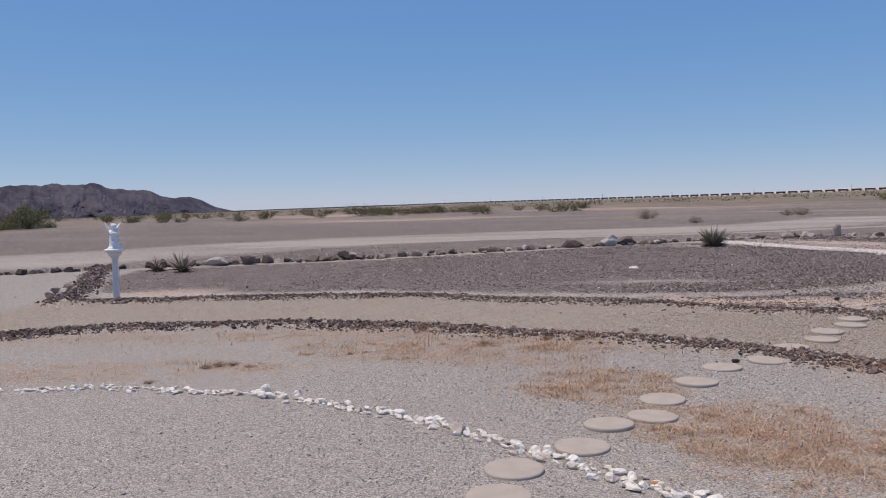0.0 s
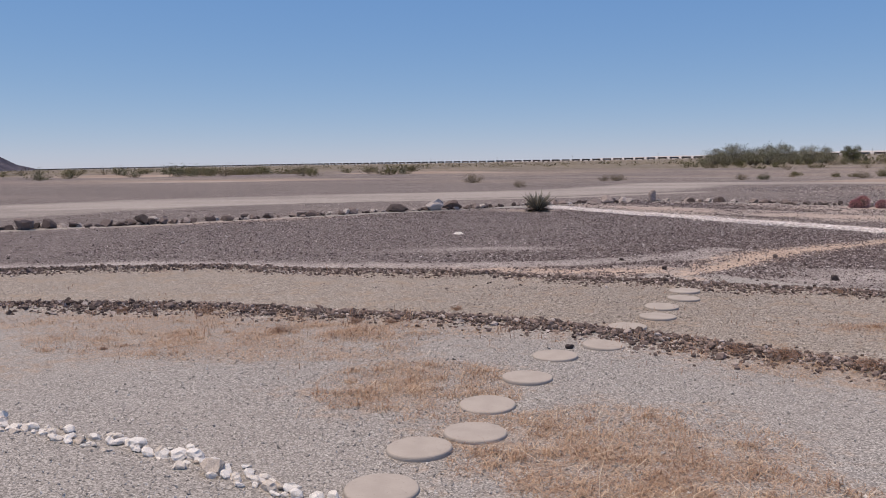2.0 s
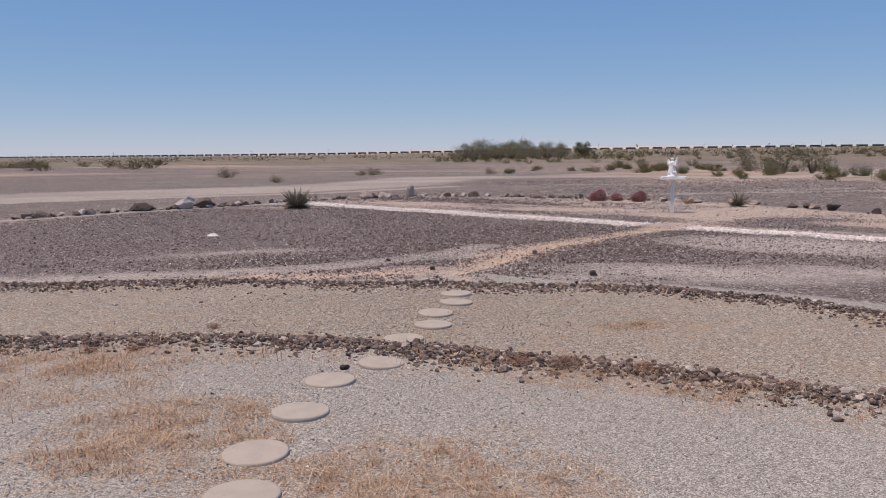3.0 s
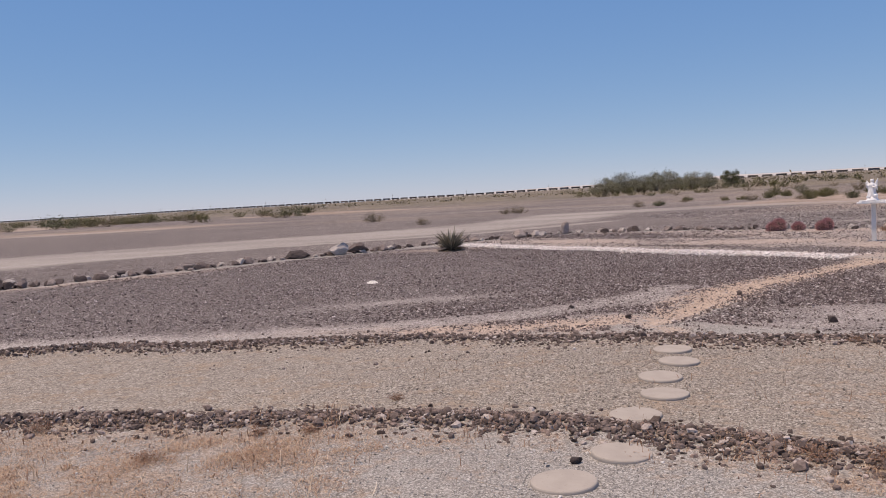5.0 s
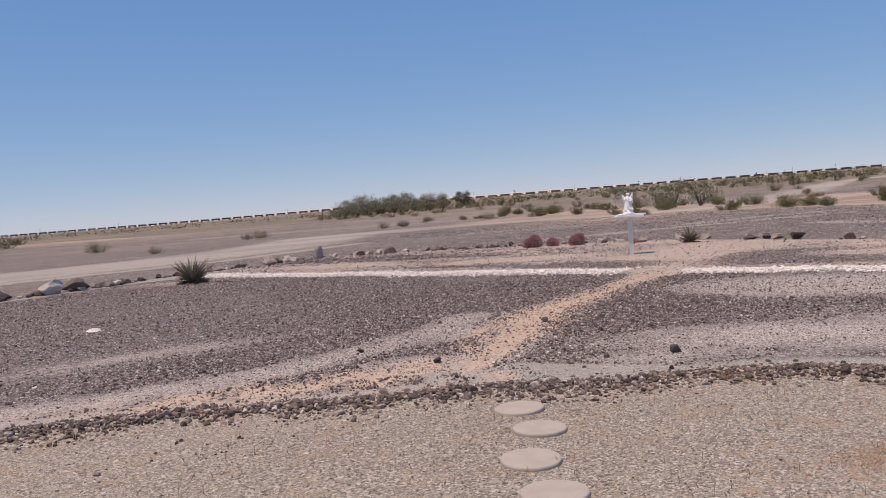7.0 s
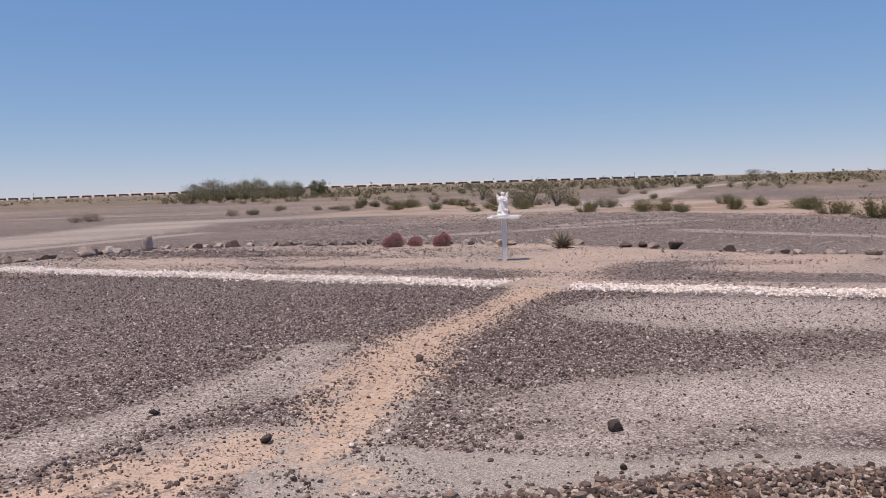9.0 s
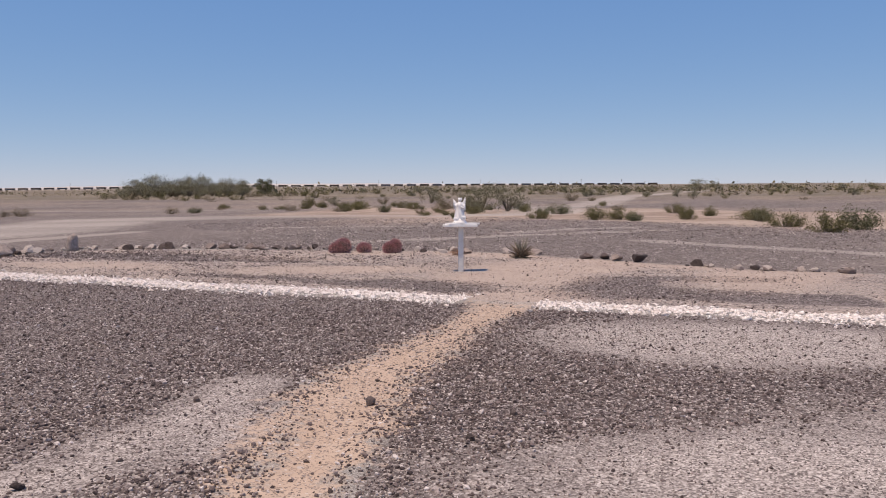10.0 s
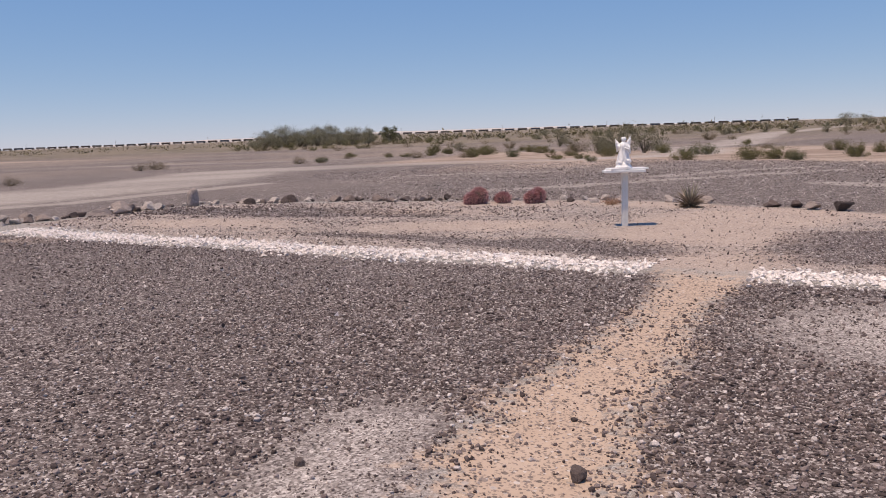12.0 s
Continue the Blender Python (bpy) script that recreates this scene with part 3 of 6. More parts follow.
build_ground()


# ---- stones ----
def ico(sub):
    bm = bmesh.new()
    bmesh.ops.create_icosphere(bm, subdivisions=sub, radius=1.0)
    v = np.array([q.co[:] for q in bm.verts])
    f = np.array([[q.index for q in face.verts] for face in bm.faces])
    bm.free()
    return v, f


ICO = {k: ico(k) for k in (1, 2, 3)}


def rock_shape(rng, sub=2, cuts=9, rough=0.05, deep=0.5, shallow=0.85, lumpy=0.0):
    """A broken stone: a ball cut by planes, with a little unevenness."""
    v, f = ICO[sub][0].copy(), ICO[sub][1]
    n = rng.normal(size=(cuts, 3))
    n /= np.linalg.norm(n, axis=1)[:, None]
    for k, d in zip(n, rng.uniform(deep, shallow, cuts)):
        over = np.maximum(v @ k - d, 0)
        v -= over[:, None] * k
    if lumpy:
        off = Vector(rng.uniform(0, 50, 3))
        v *= np.array([1 + lumpy * noise.fractal(Vector(q) * 1.7 + off, 0.8, 2.1, 4) for q in v])[:, None]
    v += rng.normal(size=v.shape) * rough
    v /= np.abs(v).max(0)
    return v, f


def turned(rng, n, tilt=0.35):
    """Random turns: any bearing and a small tilt."""
    a, b, c = rng.uniform(0, 2 * np.pi, n), rng.normal(0, tilt, n), rng.normal(0, tilt, n)
    ca, sa, cb, sb, cc, sc = np.cos(a), np.sin(a), np.cos(b), np.sin(b), np.cos(c), np.sin(c)
    z, o = np.zeros(n), np.ones(n)
    ra = np.stack([ca, -sa, z, sa, ca, z, z, z, o], 1).reshape(n, 3, 3)
    rb = np.stack([o, z, z, z, cb, -sb, z, sb, cb], 1).reshape(n, 3, 3)
    rc = np.stack([cc, z, sc, z, o, z, -sc, z, cc], 1).reshape(n, 3, 3)
    return ra @ rb @ rc


def scatter(name, rng, shapes, places, sizes, material, parent=None, tilt=0.35, smooth=False):
    """Many stones joined into one mesh."""
    verts, faces, base = [], [], 0
    kind = rng.integers(0, len(shapes), len(places))
    for k, (v, f) in enumerate(shapes):
        sel = kind == k
        n = int(sel.sum())
        if not n:
            continue
        w = np.einsum("nij,nvj->nvi", turned(rng, n, tilt), v[None] * sizes[sel][:, None]) + places[sel][:, None]
        verts.append(w.reshape(-1, 3))
        faces.append((f[None] + (base + np.arange(n) * len(v))[:, None, None]).reshape(-1, f.shape[1]))
        base += n * len(v)
    return solid(name, np.vstack(verts), np.vstack(faces), material, parent, smooth=smooth)


def walkline(pts, step):
    """Places along a polyline at even steps, with their directions."""
    pts = np.asarray(pts, float)
    seg = np.hypot(*np.diff(pts, axis=0).T)
    s = np.r_[0, np.cumsum(seg)]
    at = np.arange(0, s[-1], step)
    x, y = np.interp(at, s, pts[:, 0]), np.interp(at, s, pts[:, 1])
    d = np.stack([np.gradient(x), np.gradient(y)], 1)
    return np.stack([x, y], 1), d / np.linalg.norm(d, axis=1)[:, None]


PEBBLES = [rock_shape(np.random.default_rng(k), 1, 5, 0.06) for k in range(8)]
LUMPS = [rock_shape(np.random.default_rng(20 + k), 2, 9, 0.03) for k in range(8)]


TETRA = [(np.array([(1, 1, 1), (-1, -1, 1), (-1, 1, -1), (1, -1, -1)], float) * 0.8 + np.random.default_rng(k).normal(0, 0.25, (4, 3)), np.array([(0, 1, 3), (0, 2, 1), (0, 3, 2), (1, 2, 3)])) for k in range(8)]
OCT_V = np.array([(1, 0, 0), (-1, 0, 0), (0, 1, 0), (0, -1, 0), (0, 0, 1), (0, 0, -1)], float)
OCT_F = np.array([(0, 2, 4), (2, 1, 4), (1, 3, 4), (3, 0, 4), (2, 0, 5), (1, 2, 5), (3, 1, 5), (0, 3, 5)])
CHIPS = [(OCT_V * 1.08 + np.random.default_rng(k).normal(0, 0.24, (6, 3)), OCT_F) for k in range(10)]


CUBE_V = np.array([(a, b, c) for a in (-1, 1) for b in (-1, 1) for c in (-1, 1)], float) * 0.72
CUBE_F = np.array([(0, 1, 3), (0, 3, 2), (4, 6, 7), (4, 7, 5), (0, 4, 5), (0, 5, 1), (2, 3, 7), (2, 7, 6), (0, 2, 6), (0, 6, 4), (1, 5, 7), (1, 7, 3)])
BLOCKS = [(CUBE_V + np.random.default_rng(k).normal(0, 0.26, (8, 3)), CUBE_F) for k in range(10)] + CHIPS


def stone_heap(name, line, width, per_metre, size, material, seed):
    """Places and sizes of the stones of a low heap along a line."""
    rng = np.random.default_rng(seed)
    n = int(per_metre * np.hypot(*np.diff(np.asarray(line), axis=0).T).sum())
    c, d = walkline(line, 0.01)
    k = rng.integers(0, len(c), n)
    off = rng.normal(0, width * 0.42, n) + 0.05 * np.sin(k * 0.013) + 0.04 * np.sin(k * 0.031)
    p = c[k] + np.stack([-d[k, 1], d[k, 0]], 1) * off[:, None]
    s = size * np.exp(rng.normal(0, 0.33, n))
    sizes = s[:, None] * np.stack([rng.uniform(0.8, 1.25, n), rng.uniform(0.7, 1.0, n), rng.uniform(0.5, 0.85, n)], 1)
    z = height(p[:, 0], p[:, 1]) + sizes[:, 2] * rng.uniform(0.0, 0.7, n)
    return np.column_stack([p, z]), sizes, rng


def berm(name, label, line, width, per_metre, size, seed, pick, mats=("berm_stone", "berm_piece"), shapes=PEBBLES):
    """A heap of stones: those in the stretch pick(p) as pieces, the rest joined."""
    places, sizes, rng = stone_heap(name, line, width, per_metre, size, None, seed)
    for sx, sy in STEPS_EAST:
        clear = np.hypot(places[:, 0] - sx, places[:, 1] - sy) > 0.185
        places, sizes = places[clear], sizes[clear]
    thing = tagged(new(name), label, "stone berm" if mats[0] == "berm_stone" else "stone strip")
    chosen = np.flatnonzero(pick(places))
    chosen = rng.permutation(chosen)[:290]
    rest = np.ones(len(places), bool)
    rest[chosen] = False
    for side, forms in ((rest & (places[:, 0] > -2.5), shapes), (rest & (places[:, 0] <= -2.5), BLOCKS if shapes is PEBBLES else shapes)):
        if side.any():
            tagged(scatter("stone_fill", rng, forms, places[side], sizes[side], M[mats[0]], thing), kind="stuff")
    meshes = []
    for k, (v, f) in enumerate(LUMPS[:6]):
        meshes.append(mesh_of("stone", v, f))
        meshes[-1].materials.append(M[mats[1]])
    rots = turned(rng, len(chosen), 0.4)
    for j, i in enumerate(chosen):
        ob = new("stone", meshes[j % 6])
        ob.parent = thing
        ob.matrix_basis = Matrix.LocRotScale(places[i], Matrix(rots[j].tolist()), Vector(sizes[i]))
    return thing


def disc(name, x, y, radius, seed):
    """A round cast stepping stone with a softly worn rim."""
    rng = np.random.default_rng(seed)
    prof = [(0.0, 0.024), (0.55, 0.0245), (0.9, 0.0235), (0.965, 0.021), (0.99, 0.016), (1.0, 0.008), (0.995, -0.02)]
    n = 56
    wob = 1 + 0.008 * np.sin(np.arange(n) / n * 2 * np.pi * 2 + rng.uniform(0, 6)) + rng.normal(0, 0.0025, n)
    bm = bmesh.new()
    rings = []
    for k, (r, z) in enumerate(prof[1:]):
        rings.append([bm.verts.new((radius * r * wob[i] * math.cos(2 * math.pi * i / n), radius * r * wob[i] * math.sin(2 * math.pi * i / n), z)) for i in range(n)])
    bm.faces.new(rings[0])
    for a, b in zip(rings[:-1], rings[1:]):
        for i in range(n):
            bm.faces.new((a[i], b[i], b[(i + 1) % n], a[(i + 1) % n]))
    ob = part(name, bm, M["concrete"])
    ob.matrix_basis = pose(x, y, ground_at(x, y), rng.normal(0, 0.8), rng.normal(0, 0.8), rng.uniform(0, 360))
    return ob


STEPS_EAST = [(-0.06, 3.48), (-0.04, 3.96), (0.325, 4.46), (0.48, 4.99), (0.78, 5.24), (0.874, 5.80), (1.18, 6.41), (1.46, 7.08), (1.91, 7.47), (2.265, 8.22), (2.66, 8.69), (2.83, 9.20), (3.20, 9.705), (3.36, 10.24)]
STEPS_WEST = [(-8.42, 8.22), (-8.72, 8.55), (-8.87, 8.98), (-9.22, 9.35), (-9.45, 9.87)]
for n_, (x_, y_) in enumerate(STEPS_EAST + STEPS_WEST):
    tagged(disc("stepping_stone", x_, y_, 0.176, n_), "round tan concrete stepping stone set in grey gravel", "stepping stone", "stepping stones")


# ---- the two pedestals and their statues ----
def box(bm, cx, cy, cz, sx, sy, sz, turn=0.0, bevel=0.0):
    r = bmesh.ops.create_cube(bm, size=1.0, matrix=pose(cx, cy, cz, 0, 0, turn) @ Matrix.Diagonal((sx, sy, sz, 1)))
    if bevel:
        edges = list({e for v in r["verts"] for e in v.link_edges})
        bmesh.ops.bevel(bm, geom=edges, offset=bevel, segments=2, affect="EDGES", profile=0.5)


def lathe(bm, prof, n=24, at=(0, 0, 0), fold=None):
    """A turned form out of (radius, height) pairs; fold(angle, height) scales the radius."""
    rings = []
    for r, z in prof:
        ring = []
        for i in range(n):
            a = 2 * math.pi * i / n
            k = r * (fold(a, z) if fold else 1.0)
            ring.append(bm.verts.new((at[0] + k * math.cos(a), at[1] + k * math.sin(a), at[2] + z)))
        rings.append(ring)
    for a, b in zip(rings[:-1], rings[1:]):
        for i in range(n):
            bm.faces.new((a[i], a[(i + 1) % n], b[(i + 1) % n], b[i]))
    bm.faces.new(rings[0][::-1])
    bm.faces.new(rings[-1])


def ball(bm, c, r, sx=1.0, sy=1.0, sz=1.0, turn=None):
    m = Matrix.Translation(c) @ (turn or Matrix()) @ Matrix.Diagonal((r * sx, r * sy, r * sz, 1))
    bmesh.ops.create_icosphere(bm, subdivisions=3, radius=1.0, matrix=m)


def limb(bm, a, b, r0, r1, n=10):
    """A rounded, tapering limb from a to b."""
    a, b = Vector(a), Vector(b)
    q = (b - a).to_track_quat("Z", "Y").to_matrix().to_4x4()
    m = Matrix.Translation((a + b) / 2) @ q
    bmesh.ops.create_cone(bm, cap_ends=True, segments=n, radius1=r0, radius2=r1, depth=(b - a).length, matrix=m)
    ball(bm, a, r0)
    ball(bm, b, r1)


def wing(bm, root, tip, spread, side):
    """A curved wing of layered feathers, as plump tapering blades fanned from the root."""
    root, tip = Vector(root), Vector(tip)
    for layer, (count, size) in enumerate(((9, 1.0), (7, 0.66), (5, 0.42))):
        for k in range(count):
            f = k / (count - 1)
            end = tip.lerp(Vector(spread), f)
            end = root + (end - root) * size * (1 - 0.12 * abs(f - 0.4))
            start = root.lerp(tip, 0.10 * (1 - f))
            d = end - start
            mid = start + d * 0.5
            q = d.to_track_quat("Z", "Y").to_matrix().to_4x4()
            ball(bm, mid + Vector((0, -0.008 * layer, 0)), 1.0, 0.026, 0.012, d.length * 0.54, q)


def figure_angel():
    """White plaster winged figure standing in a long folded robe on a mound."""
    bm = bmesh.new()
    lathe(bm, [(0.150, 0.0), (0.152, 0.016), (0.135, 0.035), (0.115, 0.07), (0.10, 0.11)], 28, fold=lambda a, z: 1 + 0.06 * math.sin(5 * a + 20 * z) + 0.03 * math.sin(9 * a))
    lathe(bm, [(0.108, 0.07), (0.116, 0.11), (0.104, 0.17), (0.098, 0.23), (0.088, 0.29), (0.076, 0.34), (0.086, 0.40), (0.088, 0.43), (0.060, 0.47), (0.03, 0.50)], 40, fold=lambda a, z: 1 + 0.20 * math.sin(6 * a + 16 * z) * (1.2 - 2 * z) + 0.09 * math.sin(11 * a - 24 * z))
    ball(bm, (0.075, -0.055, 0.13), 0.055, 1.2, 1.0, 0.9)
    ball(bm, (-0.06, -0.06, 0.11), 0.05, 1.1, 1.0, 0.9)
    limb(bm, (0, 0, 0.46), (0.004, -0.006, 0.515), 0.026, 0.024)
    ball(bm, (0.004, -0.012, 0.545), 0.043, 0.92, 1.0, 1.12)
    for k in range(12):
        a = k * 2.4
        ball(bm, (0.004 + 0.034 * math.cos(a), 0.004 + 0.034 * math.sin(a), 0.556 + 0.02 * math.sin(k * 1.7)), 0.016)
    limb(bm, (0.082, -0.01, 0.43), (0.105, -0.06, 0.34), 0.028, 0.022)
    limb(bm, (0.105, -0.06, 0.34), (0.03, -0.095, 0.38), 0.022, 0.017)
    limb(bm, (-0.082, -0.01, 0.43), (-0.115, -0.055, 0.37), 0.028, 0.022)
    limb(bm, (-0.115, -0.055, 0.37), (-0.125, -0.075, 0.46), 0.022, 0.017)
    ball(bm, (-0.13, -0.078, 0.478), 0.022)
    wing(bm, (0.035, 0.06, 0.40), (0.135, 0.10, 0.61), (0.14, 0.085, 0.26), 1)
    wing(bm, (-0.035, 0.06, 0.40), (-0.15, 0.10, 0.56), (-0.13, 0.085, 0.30), -1)
    return bm


def figure_cherub():
    """White plaster cherub with raised wings on a round foot."""
    bm = bmesh.new()
    lathe(bm, [(0.125, 0.0), (0.128, 0.015), (0.11, 0.035), (0.095, 0.06), (0.09, 0.10), (0.085, 0.16), (0.078, 0.22)], 24, fold=lambda a, z: 1 + 0.05 * math.sin(5 * a + 18 * z))
    lathe(bm, [(0.08, 0.16), (0.088, 0.22), (0.075, 0.28), (0.07, 0.33), (0.074, 0.38), (0.062, 0.42), (0.028, 0.445)], 24, fold=lambda a, z: 1 + 0.05 * math.sin(6 * a + 14 * z))
    ball(bm, (0.0, -0.01, 0.505), 0.062, 0.95, 1.0, 1.05)
    for k in range(16):
        a = k * 2.4
        ball(bm, (0.048 * math.cos(a), 0.01 + 0.048 * math.sin(a), 0.525 + 0.025 * math.sin(k * 1.9)), 0.019)
    limb(bm, (0.065, -0.01, 0.40), (0.085, -0.07, 0.33), 0.026, 0.022)
    limb(bm, (0.085, -0.07, 0.33), (0.01, -0.10, 0.36), 0.022, 0.018)
    limb(bm, (-0.065, -0.01, 0.40), (-0.085, -0.07, 0.33), 0.026, 0.022)
    limb(bm, (-0.085, -0.07, 0.33), (-0.01, -0.10, 0.36), 0.022, 0.018)
    limb(bm, (0.04, -0.05, 0.20), (0.055, -0.11, 0.14), 0.036, 0.028)
    limb(bm, (-0.04, -0.05, 0.20), (-0.055, -0.11, 0.14), 0.036, 0.028)
    wing(bm, (0.03, 0.05, 0.40), (0.155, 0.08, 0.585), (0.10, 0.08, 0.40), 1)
    wing(bm, (-0.03, 0.05, 0.40), (-0.155, 0.08, 0.585), (-0.10, 0.08, 0.40), -1)
    return bm


def statue(name, bm, x, y, z, turn, label, scale=0.88):
    ob = part(name, bm, M["plaster"], smooth=True)
    ob.matrix_basis = pose(x, y, z, 0, 0, turn) @ Matrix.Diagonal((0.92, 0.92, scale, 1))
    return tagged(ob, label, "statue")


def pedestal_east(x, y, turn):
    z = ground_at(x, y)
    thing = tagged(new("pedestal"), "white painted square post with two crossed boards on top", "pedestal")
    thing.matrix_basis = pose(x, y, z, 0, 0, turn)
    bm = bmesh.new()
    box(bm, 0, 0, 0.43, 0.098, 0.098, 0.98, 0, 0.008)
    part("post", bm, M["grey_paint"], thing)
    bm = bmesh.new()
    box(bm, -0.02, 0, 0.945, 0.68, 0.34, 0.042, 0, 0.006)
    part("lower_board", bm, M["white_paint"], thing)
    bm = bmesh.new()
    box(bm, 0.04, 0.02, 0.984, 0.66, 0.30, 0.032, 9, 0.006)
    part("upper_board", bm, M["white_paint"], thing)
    return z + 1.0


def pedestal_west(x, y, turn):
    z = ground_at(x, y)
    thing = tagged(new("pedestal"), "white square post flaring into a round dish top", "pedestal")
    thing.matrix_basis = pose(x, y, z, 0, 0, turn)
    bm = bmesh.new()
    box(bm, 0, 0, 0.33, 0.098, 0.098, 0.80, 0, 0.012)
    part("post", bm, M["grey_paint"], thing)
    bm = bmesh.new()
    lathe(bm, [(0.055, 0.70), (0.066, 0.72), (0.064, 0.74), (0.10, 0.765), (0.118, 0.79), (0.125, 0.835)], 28)
    part("capital", bm, M["grey_paint"], thing, smooth=True)
    bm = bmesh.new()
    lathe(bm, [(0.125, 0.83), (0.168, 0.842), (0.174, 0.868), (0.164, 0.882), (0.11, 0.884)], 32)
    part("dish", bm, M["white_paint"], thing, smooth=True)
    return z + 0.884


EAST, WEST = (13.24, 21.65), (-8.25, 12.38)
top = pedestal_east(*EAST, -31)
statue("angel_statue", figure_angel(), EAST[0] - 0.03, EAST[1] + 0.0, top - 0.002, -40, "white plaster angel statue standing on crossed white boards")
top = pedestal_west(*WEST, 25)
statue("cherub_statue", figure_cherub(), WEST[0], WEST[1], top - 0.003, 48, "white plaster cherub statue on a round dish pedestal", 0.80)


# ---- agaves and cacti ----
def blade_mesh(name, length, width, bend, material):
    """A stiff channelled leaf, tapering to a spine."""
    v, f, n = [], [], 7
    for i in range(n):
        t = i / (n - 1)
        w = width * (0.75 + 0.9 * t * (1 - t) * 1.6) * (1 - t ** 2.2) + 0.001
        y, z = length * t, -bend * length * t * t
        th = 0.012 * (1 - t) + 0.001
        v += [(-w / 2, y, z + w * 0.22), (0, y, z), (w / 2, y, z + w * 0.22), (0, y, z - th)]
    for i in range(n - 1):
        a, b = 4 * i, 4 * i + 4
        for k in range(4):
            f.append((a + k, a + (k + 1) % 4, b + (k + 1) % 4, b + k))
    me = mesh_of(name, v, f)
    me.materials.append(material)
    return me


def agave(x, y, size, leaves, upright, seed, label, dry=0.2, broad=0.065):
    rng = np.random.default_rng(seed)
    thing = tagged(new("agave"), label, "agave")
    thing.matrix_basis = pose(x, y, ground_at(x, y) - 0.01, 0, 0, rng.uniform(0, 360))
    green = [blade_mesh("leaf", size * k, size * broad, b, M["agave"]) for k, b in ((0.82, 0.05), (0.92, 0.0), (0.72, 0.12))]
    brown = [blade_mesh("leaf", size * 0.66, size * 0.075, b, M["agave_dry"]) for b in (0.2, 0.35)]
    for i in range(leaves):
        f = i / leaves
        old = f > 1 - dry
        lift = (84 - 78 * f ** 0.8) * upright + rng.normal(0, 6)
        ob = new("leaf", (brown if old else green)[i % 2 if old else i % 3])
        ob.parent = thing
        k = rng.uniform(0.8, 1.12) * (1.0 if f < 0.4 else 0.85)
        ob.matrix_basis = Matrix.Translation((0, 0, size * 0.05 * (1 - f) + 0.02)) @ pose(0, 0, 0, 0, 0, i * 137.5 + rng.normal(0, 9)) @ Matrix.Translation((0, size * 0.03, 0)) @ pose(0, 0, 0, max(lift, 5), rng.normal(0, 10), 0) @ Matrix.Diagonal((k, k, k, 1))
    return thing


agave(3.48, 26.95, 0.78, 240, 0.86, 1, "spiky grey green agave beside the white stone strip", 0.5, 0.075)
agave(16.6, 23.35, 0.62, 130, 0.95, 2, "slender brown agave with drying leaves on sandy ground", 0.9, 0.075)
agave(-11.05, 18.3, 0.50, 70, 0.9, 3, "dried brown agave beside dark rocks", 0.95, 0.09)
agave(-10.15, 17.95, 0.60, 76, 0.9, 4, "spiky brown agave with drying leaves", 0.9, 0.09)


def barrel(thing, x, y, r, h, seed):
    """One ribbed head with its coat of curved red spines."""
    rng = np.random.default_rng(seed)
    bm = bmesh.new()
    prof = [(math.sin(math.pi * t) ** 0.72 * r + 0.004, h * (1 - math.cos(math.pi * t)) / 2) for t in np.linspace(0.12, 0.97, 14)]
    lathe(bm, prof, 52, (x, y, -h * 0.06), lambda a, z: 1 + 0.04 * math.cos(13 * a))
    part("stem", bm, M["cactus_skin"], thing, smooth=True)
    v, f = [], []
    for k in range(3600):
        t = rng.uniform(0.15, 0.99)
        a = (rng.integers(0, 13) + rng.normal(0, 0.22)) * 2 * math.pi / 13
        rr, z = math.sin(math.pi * t) ** 0.72 * r * 1.05, h * (1 - math.cos(math.pi * t)) / 2 - h * 0.06
        out = Vector((math.cos(a) * math.sin(math.pi * t), math.sin(a) * math.sin(math.pi * t), -math.cos(math.pi * t)))
        d = (out + Vector(rng.normal(0, 0.55, 3))).normalized() * rng.uniform(0.04, 0.10)
        side = d.cross(Vector(rng.normal(size=3))).normalized() * 0.0032
        p = Vector((x + rr * math.cos(a), y + rr * math.sin(a), z))
        b = len(v)
        v += [p - side, p + side, p + d]
        f.append((b, b + 1, b + 2))
    solid("spine_coat", v, f, M["spine"], thing, "dense red spines")


def cactus(x, y, heads, seed, label):
    thing = tagged(new("barrel_cactus"), label, "cactus", "red barrel cacti")
    thing.matrix_basis = pose(x, y, ground_at(x, y))
    for k, (dx, dy, r, h) in enumerate(heads):
        barrel(thing, dx, dy, r, h, seed + k)


cactus(14.08, 27.72, [(0.07, 0.0, 0.18, 0.37), (-0.17, -0.02, 0.14, 0.25)], 30, "two-headed red spined barrel cactus on sandy ground")
cactus(14.66, 27.46, [(0.0, 0.0, 0.155, 0.23)], 40, "small red spined barrel cactus between two larger ones")
cactus(15.2, 26.9, [(0.10, 0.02, 0.145, 0.34), (-0.09, 0.0, 0.145, 0.26)], 50, "red spined barrel cactus with two heads")


